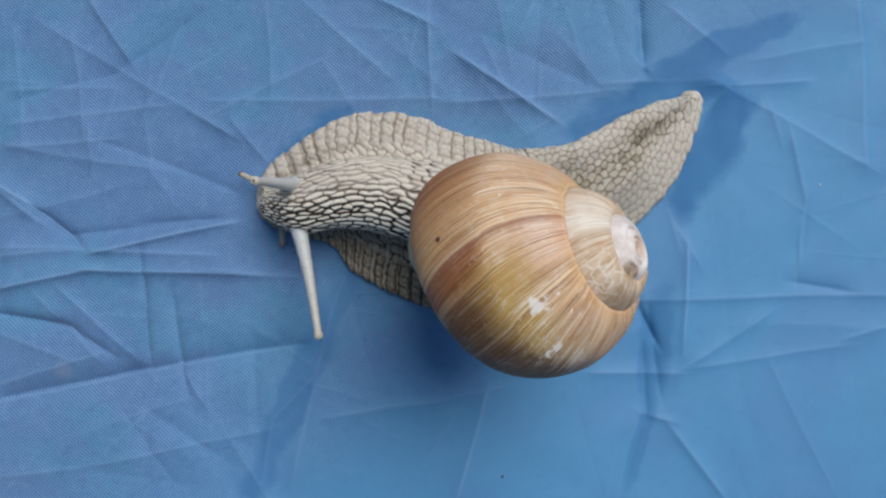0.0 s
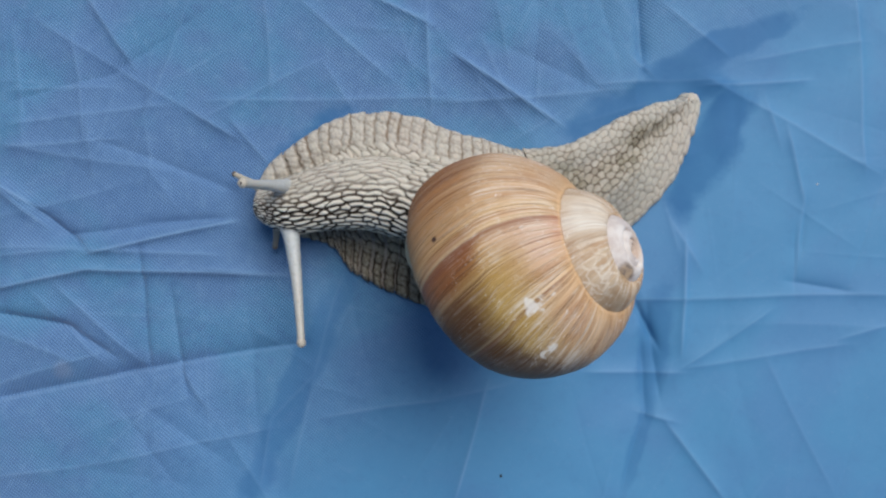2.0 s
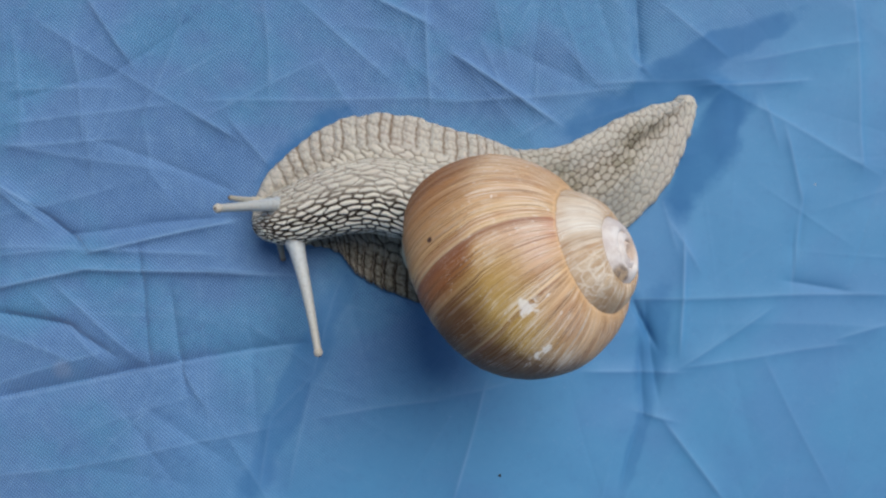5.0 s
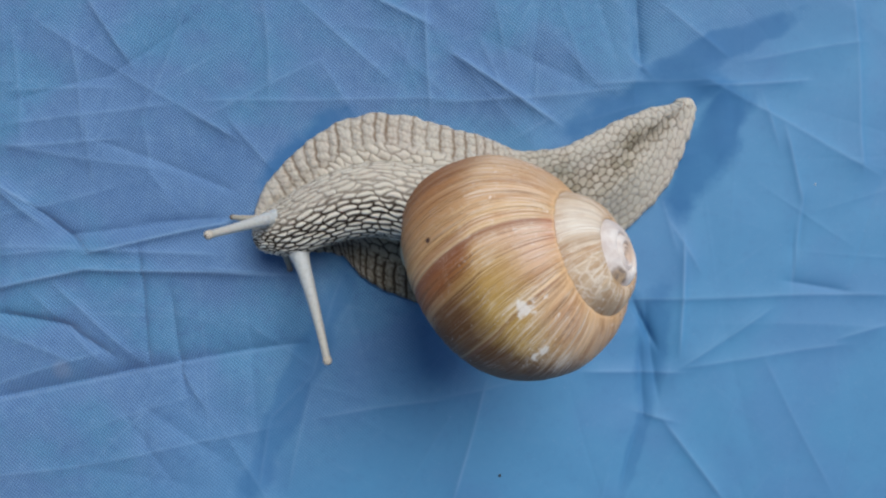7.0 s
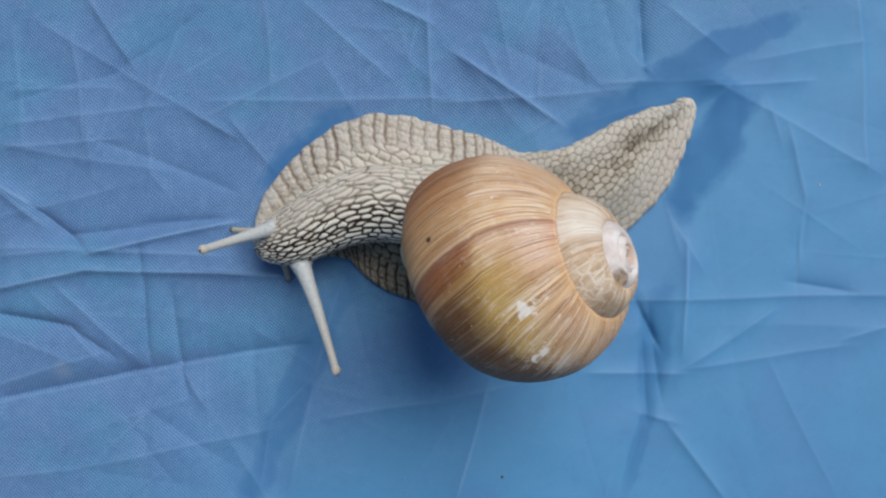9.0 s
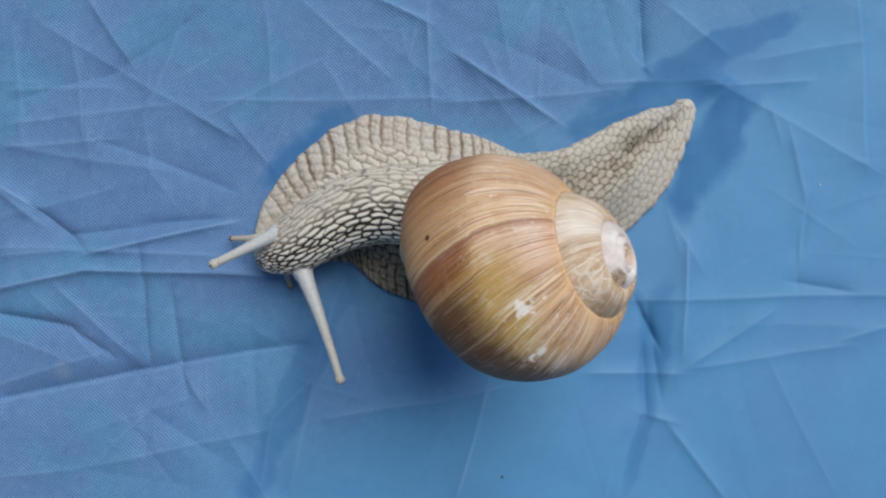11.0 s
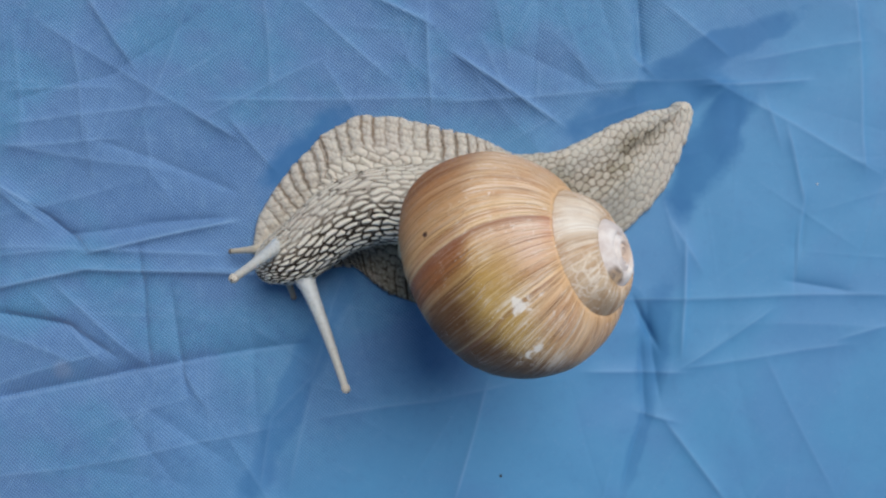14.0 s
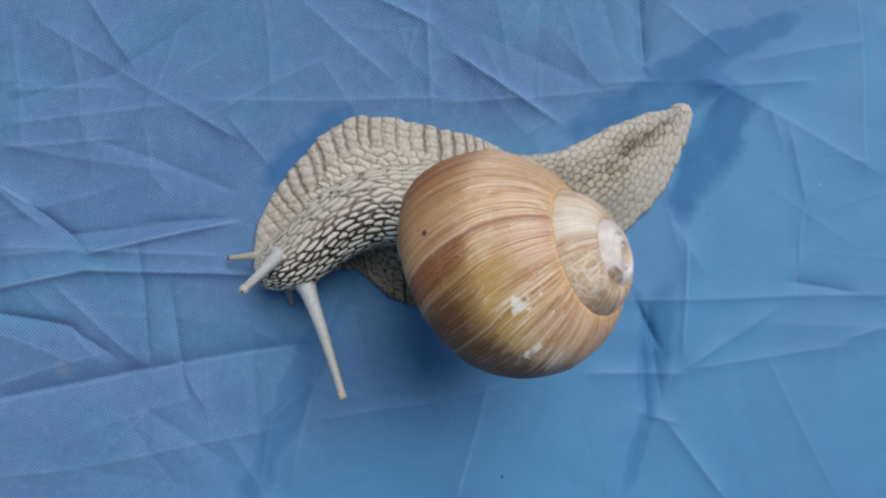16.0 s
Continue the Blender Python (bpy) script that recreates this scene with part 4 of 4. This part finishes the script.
    tone = rnd[row % 64, col % 64] * (1 - outer) + rnd[k % 64, np.floor(y2 + 0.5).astype(int) % 64] * outer
    tone = tone * (0.2 + 0.8 * ease(rim, 0.3, 2.5))
    dome = np.sqrt(np.clip(gap / 0.7, 0, 1)) * (1 - outer) + outer * (0.65 * ease(joint, 0, 1.0) + 0.35 * ease(cross, 0, 0.6))
    swell = (0.16 + 0.18 * front2) * (1 - 0.8 * plain)
    h = (swell * dome + 0.08 * tone + 0.07 * outer * np.sqrt(np.clip(fine_gap / 0.3, 0, 1)) - 0.04) * ease(rim, 0.0, 0.7)
    n = normals(p)
    n *= np.sign(n[..., 2:].mean())
    p = p + n * (h - swell * ease(rim, 0, 0.7))[..., None]
    contrast = 0.05 + 0.12 * (1 - front2) + 0.3 * (1 - outer) * front2 * ease(rim, 5, 8)
    # brown along the back of the tail, thickest by the shell; olive flank, the shell's shade painted in
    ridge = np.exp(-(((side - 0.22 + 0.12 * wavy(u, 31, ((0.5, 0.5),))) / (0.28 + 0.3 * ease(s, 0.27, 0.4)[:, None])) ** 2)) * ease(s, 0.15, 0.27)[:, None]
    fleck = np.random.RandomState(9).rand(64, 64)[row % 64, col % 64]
    # tail root darkened in the colour, for the shaded hollow beside the shell
    root_shade = 0.3 * ease(s, 0.22, 0.36)[:, None] * ease(wavy(u * 0.6 + q * 0.4, 33, ((0.7, 0.4),)) + 0.3 - side, -0.7, 0.5)
    tint = (1 - front2) * np.clip(0.05 + 0.85 * ridge * (0.4 + 0.6 * fleck) + root_shade, 0, 1) + 0.95 * front2 * ease(-side, 0.1, 0.45)
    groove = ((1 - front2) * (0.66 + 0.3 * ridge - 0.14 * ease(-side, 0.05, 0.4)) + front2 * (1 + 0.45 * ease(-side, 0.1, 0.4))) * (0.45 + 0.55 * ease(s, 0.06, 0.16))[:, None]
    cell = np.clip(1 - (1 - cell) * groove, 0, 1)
    # pieces: a column of plates each beside the neck, larger lengths under the shell and on the tail
    first = k[s > 0.425].min()
    group = np.where(k >= first, k, 0)
    piece = group * 2 + (side > 0.0) * (group >= first)
    pieces(lambda k: "foot_plate" if k // 2 >= first else "tail", p, cell, contrast, tint, tone, piece, material, parent, FOOT_HANDLES,
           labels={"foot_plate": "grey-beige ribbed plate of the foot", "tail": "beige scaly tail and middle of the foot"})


# the neck from under the shell to the mouth: middle, half width, half height
NECK = (
    ((2.2, 7.6, 11.0), 7.6, 6.5), ((-4.5, 8.2, 10.5), 7.3, 6.4), ((-11.3, 9.0, 9.8), 7.0, 6.2), ((-17.1, 8.2, 9.2), 6.6, 5.9), ((-22.0, 6.5, 8.6), 6.1, 5.6),
    ((-26.1, 4.6, 8.0), 5.6, 5.2), ((-29.2, 3.5, 7.4), 5.1, 4.8), ((-31.8, 2.8, 6.8), 4.2, 4.2), ((-33.9, 2.3, 6.3), 2.9, 3.2), ((-35.0, 2.1, 6.0), 0.9, 1.2),
)


def make_neck(parent, material):
    nu, nv = 330, 260
    s = np.linspace(0, 1, nu)
    mid = curve_through([r[0] for r in NECK], s)
    half = curve_through([r[1:] for r in NECK], s)
    tan = np.gradient(mid, axis=0)
    tan[:, 2] *= 0.4
    tan /= np.linalg.norm(tan, axis=1, keepdims=True)
    side = np.stack([tan[:, 1], -tan[:, 0], np.zeros(nu)], -1)
    side /= np.linalg.norm(side, axis=1, keepdims=True)
    up = np.cross(side, tan)
    up *= np.sign(up[:, 2:])
    a = np.linspace(-math.pi / 2, 1.5 * math.pi, nv, endpoint=False)
    c, sn = np.cos(a), np.sin(a)
    # side points to the sole's other edge (positive) and a = pi/2 is the back
    p = mid[:, None] + side[:, None] * (half[:, :1] * -c[None])[..., None] + up[:, None] * (half[:, 1:] * sn[None])[..., None]
    run = np.concatenate([[0], np.cumsum(np.linalg.norm(np.diff(mid, axis=0), axis=1))])
    size = 2.9 - 1.5 * ease(s, 0.45, 0.85)
    u1 = np.cumsum(np.gradient(run) / size)
    u = np.broadcast_to(u1[:, None], (nu, nv)).copy()
    q = np.broadcast_to((a / math.tau * 40)[None], (nu, nv))
    bend = 0.3 * wavy(q * 0.5 + u * 0.4, 6, ((0.5, 0.3),))
    fu = 0.15 * wavy(q * 1.6 + 1.7 * u, 61, ((2.0, 0.25),)) + 0.12 * wavy(q * 1.1 - 2.3 * u, 62, ((1.3, 0.3),))
    fq = 0.22 * wavy(u * 2.3 - 0.7 * q, 63, ((2.0, 0.25),)) + 0.2 * wavy(u * 1.9 + 0.9 * q, 64, ((1.3, 0.3),))
    tall = (half.mean(1) * math.tau / 40)[:, None]
    gap, row, col = cells(u + bend + fu, q + fq + 0.35 * wavy(u, 9, ((0.7, 0.25),)), size[:, None] * 1.5, tall, 11, 0.74, 0.5, 0.07)
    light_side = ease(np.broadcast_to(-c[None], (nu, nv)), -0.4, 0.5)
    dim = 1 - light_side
    tight = (1 - 0.45 * ease(s, 0.6, 0.9))[:, None]
    cell = ease(gap, (0.02 + 0.07 * dim) * tight, (0.42 + 0.08 * dim) * tight)
    tone = np.random.RandomState(5).rand(64, 64)[row % 64, col % 64]
    n = normals(p, True)
    if (n[:, nv // 2, 2]).mean() < 0:
        n = -n
    p = p + n * (0.5 * np.sqrt(np.clip(gap / 0.5, 0, 1)) + 0.12 * tone - 0.5)[..., None]
    # the sunward flank is coloured paler between the warts
    contrast = 1.0 - 0.68 * light_side
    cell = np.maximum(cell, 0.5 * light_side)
    contrast = contrast * (1 - 0.25 * ease(u1[-1] - u, 12, 16))
    # underside painted dark, as shade beneath the neck
    tint = 0.9 * ease(np.broadcast_to(-sn[None], (nu, nv)), -0.6, 0.05) * (1 - ease(s, 0.6, 0.8))[:, None]
    head_from = row[int(nu * 0.72), nv // 2]
    piece = np.where(row >= head_from, 9999, row)
    pieces(lambda k: "head" if k == 9999 else "neck_segment", p, cell, contrast, tint, tone, piece, material, parent, NECK_HANDLES, wrap=True,
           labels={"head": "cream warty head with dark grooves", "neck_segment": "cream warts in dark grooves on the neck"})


def make_stalk(name, parent, length, r0, r1, bulb, material, tip_material, rows, label, eye):
    """A feeler along its own z, with a rounded knob; rows give time, root and direction."""
    nz, na = 110, 36
    sunk = 3.2
    length = length + sunk - 1.2
    x = np.linspace(0, 1, nz)
    r = r1 + (r0 - r1) * (1 - x) ** 1.6 + 0.12 * r0 * np.exp(-x * 14)
    r = r + 0.03 * np.sin(x * 55) * (1 - x)
    r = r + 0.14 * r0 * np.exp(-(((x * length - sunk) / 1.6) ** 2))
    back = np.clip(x * length / 2.6, 0, 1)
    r = r * np.sqrt(np.clip(1 - (1 - back) ** 2, 0.003, 1))
    a = np.linspace(0, math.tau, na, endpoint=False)
    bow = 0.012 * length * np.sin(x * math.pi)
    p = np.stack([r[:, None] * np.cos(a) + bow[:, None], r[:, None] * np.sin(a), np.broadcast_to((x * length)[:, None], (nz, na))], -1)
    # small warts round the root
    along, warty = x * length, 1 - ease(x * length, sunk + 1.2, sunk + 3.6)
    ring = np.abs(np.sin(along[:, None] * 3.3 + 0.8 * np.sin(3 * a))) * np.abs(np.sin(a * 4 + 1.57 * np.floor(along[:, None] * 3.3 / math.pi)))
    p[..., :2] *= (1 + warty[:, None] * (0.12 * ring - 0.03))[..., None]
    # the root bends down into the head
    turn = Vector((0, 0, 1)).rotation_difference(Vector(rows[len(rows) // 2][2]))
    down = turn.inverted() @ Vector((0, 0, -1))
    dip = 3.0 * np.clip((sunk + 1.2 - along) / (sunk + 1.2), 0, 1) ** 1.6
    p[..., 0] += (dip * down.x)[:, None]
    p[..., 1] += (dip * down.y)[:, None]
    p[..., 2] -= sunk
    ob = part(name, mesh_from(name, p.reshape(-1, 3), grid_faces(nz, na, True), material), parent, label)
    b = np.linspace(-1.2, math.pi / 2, 16)
    p = np.stack([bulb * np.cos(b)[:, None] * np.cos(a), bulb * np.cos(b)[:, None] * np.sin(a), np.broadcast_to((length - sunk + 0.2 * bulb + 1.1 * bulb * np.sin(b))[:, None], (16, na))], -1)
    knob = part("knob" if not eye else "eye_knob", mesh_from("knob", p.reshape(-1, 3), grid_faces(16, na, True), tip_material), ob, "tan rounded tip")
    if eye:
        p = np.stack([0.24 * np.cos(b)[:, None] * np.cos(a), 0.24 * np.cos(b)[:, None] * np.sin(a), np.broadcast_to((length - sunk + 1.12 * bulb + 0.22 * np.sin(b))[:, None], (16, na))], -1)
        p[..., 0] += 0.12
        part("eye", mesh_from("eye", p.reshape(-1, 3), grid_faces(16, na, True), plain_material("dark_eye", (0.03, 0.02, 0.015), (0.06, 0.04, 0.03), 900, 0.25)), ob, "tiny dark eye")
    poses = []
    for t, root, way in rows:
        q = Vector((0, 0, 1)).rotation_difference(Vector(way))
        poses.append((t, Matrix.Translation(Vector(root) * MM) @ q.to_matrix().to_4x4()))
    MOVES.append((ob, poses))


snail = tagged(new("snail"), "large brown-shelled snail with grey-beige warty body creeping on the cloth", "snail")
# shift and turn of the whole animal, which the shell shows
SHELL_AT = (14.93, -2.82)
BODY_ROWS = [(t, Matrix.Translation(((SHELL_AT[0] + x) * MM, (SHELL_AT[1] + y) * MM, 0)) @ Matrix.Rotation(radians(a), 4, "Z") @ Matrix.Translation((-SHELL_AT[0] * MM, -SHELL_AT[1] * MM, 0)))
             for t, x, y, a in ((0, 1.0, 0.61, 1.65), (1, 0.9, 0.51, 1.44), (2, 0.71, 0.41, 1.19), (3, 0.6, 0.22, 0.85), (4, 0.41, 0.23, 0.75), (6.5, 0.14, 0.07, 0.4),
                                (8, -0.15, -0.14, -0.35), (9, -0.33, -0.03, -0.54), (11.5, -0.58, 0.09, -1.3), (13, -0.65, 0.3, -1.44), (14.5, -0.72, 0.25, -1.64), (16, -1.0, 0.47, -1.94))]
make_shell(snail)
skin = skin_material()
make_foot(snail, skin)
make_neck(snail, skin)
stalk = stalk_material("grey_feeler_skin", (0.44, 0.47, 0.48), (0.44, 0.43, 0.395))
small = stalk_material("brown_feeler_skin", (0.20, 0.185, 0.155), (0.11, 0.09, 0.068))
pale_small = stalk_material("beige_feeler_skin", (0.44, 0.40, 0.32), (0.30, 0.24, 0.17))
tan = plain_material("tan_knob_skin", (0.54, 0.50, 0.43), (0.47, 0.42, 0.35), 900, 0.4)
dark_tip = plain_material("dark_knob_skin", (0.16, 0.12, 0.09), (0.10, 0.08, 0.06), 900, 0.4)
make_stalk("eye_stalk", snail, 18.5, 1.75, 0.68, 0.82, stalk, tan, [
        (0, (-26.9, 11.7, 8.8), (-0.20, -0.04, 0.98)),
        (1, (-27.5, 11.7, 8.8), (-0.21, -0.03, 0.98)),
        (2, (-27.9, 11.3, 8.8), (-0.25, -0.04, 0.97)),
        (3, (-28.2, 10.5, 8.8), (-0.318, -0.061, 0.946)),
        (4, (-28.8, 9.4, 8.8), (-0.400, -0.067, 0.914)),
        (6.5, (-29.1, 6.7, 8.8), (-0.472, -0.190, 0.861)),
        (8, (-29.6, 5.2, 8.8), (-0.588, -0.265, 0.764)),
        (9, (-30.0, 4.3, 8.8), (-0.550, -0.250, 0.797)),
        (11.5, (-29.7, 3.1, 8.8), (-0.426, -0.341, 0.838)),
        (13, (-29.5, 2.1, 8.8), (-0.323, -0.343, 0.882)),
        (14.5, (-29.4, 0.7, 8.8), (-0.237, -0.350, 0.907)),
        (16, (-29.2, 0.1, 8.8), (-0.183, -0.382, 0.906)),
    ], "grey translucent eye stalk", True)
make_stalk("eye_stalk", snail, 24.0, 1.85, 0.66, 0.8, stalk, tan, [
        (0, (-27.2, 5.2, 7.8), (0.247, -0.873, 0.421)),
        (1, (-28.0, 4.9, 7.8), (0.194, -0.910, 0.367)),
        (2, (-28.3, 4.3, 7.8), (0.172, -0.900, 0.402)),
        (3, (-28.1, 3.5, 7.8), (0.196, -0.891, 0.410)),
        (4, (-27.8, 2.7, 7.8), (0.240, -0.879, 0.412)),
        (6.5, (-26.6, -0.1, 7.8), (0.304, -0.810, 0.501)),
        (8, (-26.4, -1.7, 7.8), (0.337, -0.798, 0.500)),
        (9, (-26.4, -2.6, 7.8), (0.360, -0.783, 0.507)),
        (11.5, (-26.1, -4.0, 7.8), (0.375, -0.818, 0.437)),
        (13, (-25.8, -4.9, 7.8), (0.375, -0.829, 0.416)),
        (14.5, (-25.5, -5.8, 7.8), (0.399, -0.810, 0.431)),
        (16, (-25.6, -6.3, 7.8), (0.364, -0.817, 0.448)),
    ], "grey translucent eye stalk, fully stretched", True)
make_stalk("lower_feeler", snail, 8.0, 1.25, 0.5, 0.55, pale_small, dark_tip, [
        (0, (-33.0, 11.6, 5.0), (-0.84, 0.40, -0.36)),
        (1, (-33.5, 11.5, 5.0), (-0.84, 0.46, -0.30)),
        (2, (-34.0, 11.4, 5.0), (-0.84, 0.42, -0.34)),
        (3, (-34.5, 11.3, 5.0), (-0.86, 0.28, -0.42)),
        (4, (-34.7, 10.4, 5.0), (-0.87, 0.20, -0.46)),
        (6.5, (-34.2, 6.0, 5.0), (-0.88, 0.12, -0.46)),
        (8, (-34.2, 4.1, 5.0), (-0.89, 0.10, -0.45)),
        (9, (-34.3, 3.1, 5.0), (-0.90, 0.09, -0.44)),
        (11.5, (-34.4, 1.6, 5.0), (-0.90, -0.00, -0.43)),
        (13, (-34.3, 0.5, 5.0), (-0.91, -0.05, -0.41)),
        (14.5, (-34.1, -0.4, 5.0), (-0.93, -0.07, -0.37)),
        (16, (-34.3, -1.2, 5.0), (-0.94, -0.08, -0.34)),
    ], "short beige lower feeler with dark tip", False)
make_stalk("lower_feeler", snail, 7.0, 1.0, 0.55, 0.6, small, dark_tip, [
        (0, (-30.6, 6.0, 5.5), (-0.05, -0.84, -0.55)),
        (1, (-30.9, 5.4, 5.5), (-0.18, -0.77, -0.61)),
        (2, (-31.1, 4.9, 5.5), (-0.19, -0.75, -0.63)),
        (3, (-31.3, 4.3, 5.5), (-0.10, -0.77, -0.62)),
        (4, (-31.3, 3.5, 5.5), (-0.03, -0.77, -0.64)),
        (6.5, (-30.0, 0.8, 5.5), (0.11, -0.71, -0.70)),
        (8, (-29.9, -0.9, 5.5), (0.08, -0.68, -0.73)),
        (9, (-30.1, -1.8, 5.5), (0.03, -0.67, -0.74)),
        (11.5, (-29.9, -3.3, 5.5), (0.11, -0.70, -0.71)),
        (13, (-29.6, -4.4, 5.5), (0.13, -0.71, -0.69)),
        (14.5, (-29.4, -5.5, 5.5), (0.12, -0.72, -0.68)),
        (16, (-29.6, -6.3, 5.5), (0.09, -0.72, -0.69)),
    ], "short brown lower feeler", False)


def motions():
    """The animal creeps as a whole; its soft pieces and feelers move upon it."""
    walk(snail, BODY_ROWS)
    back = {t: m.inverted() for t, m in BODY_ROWS}
    for ob, rows in MOVES:
        walk(ob, [(t, back[t] @ m) for t, m in rows])


motions()
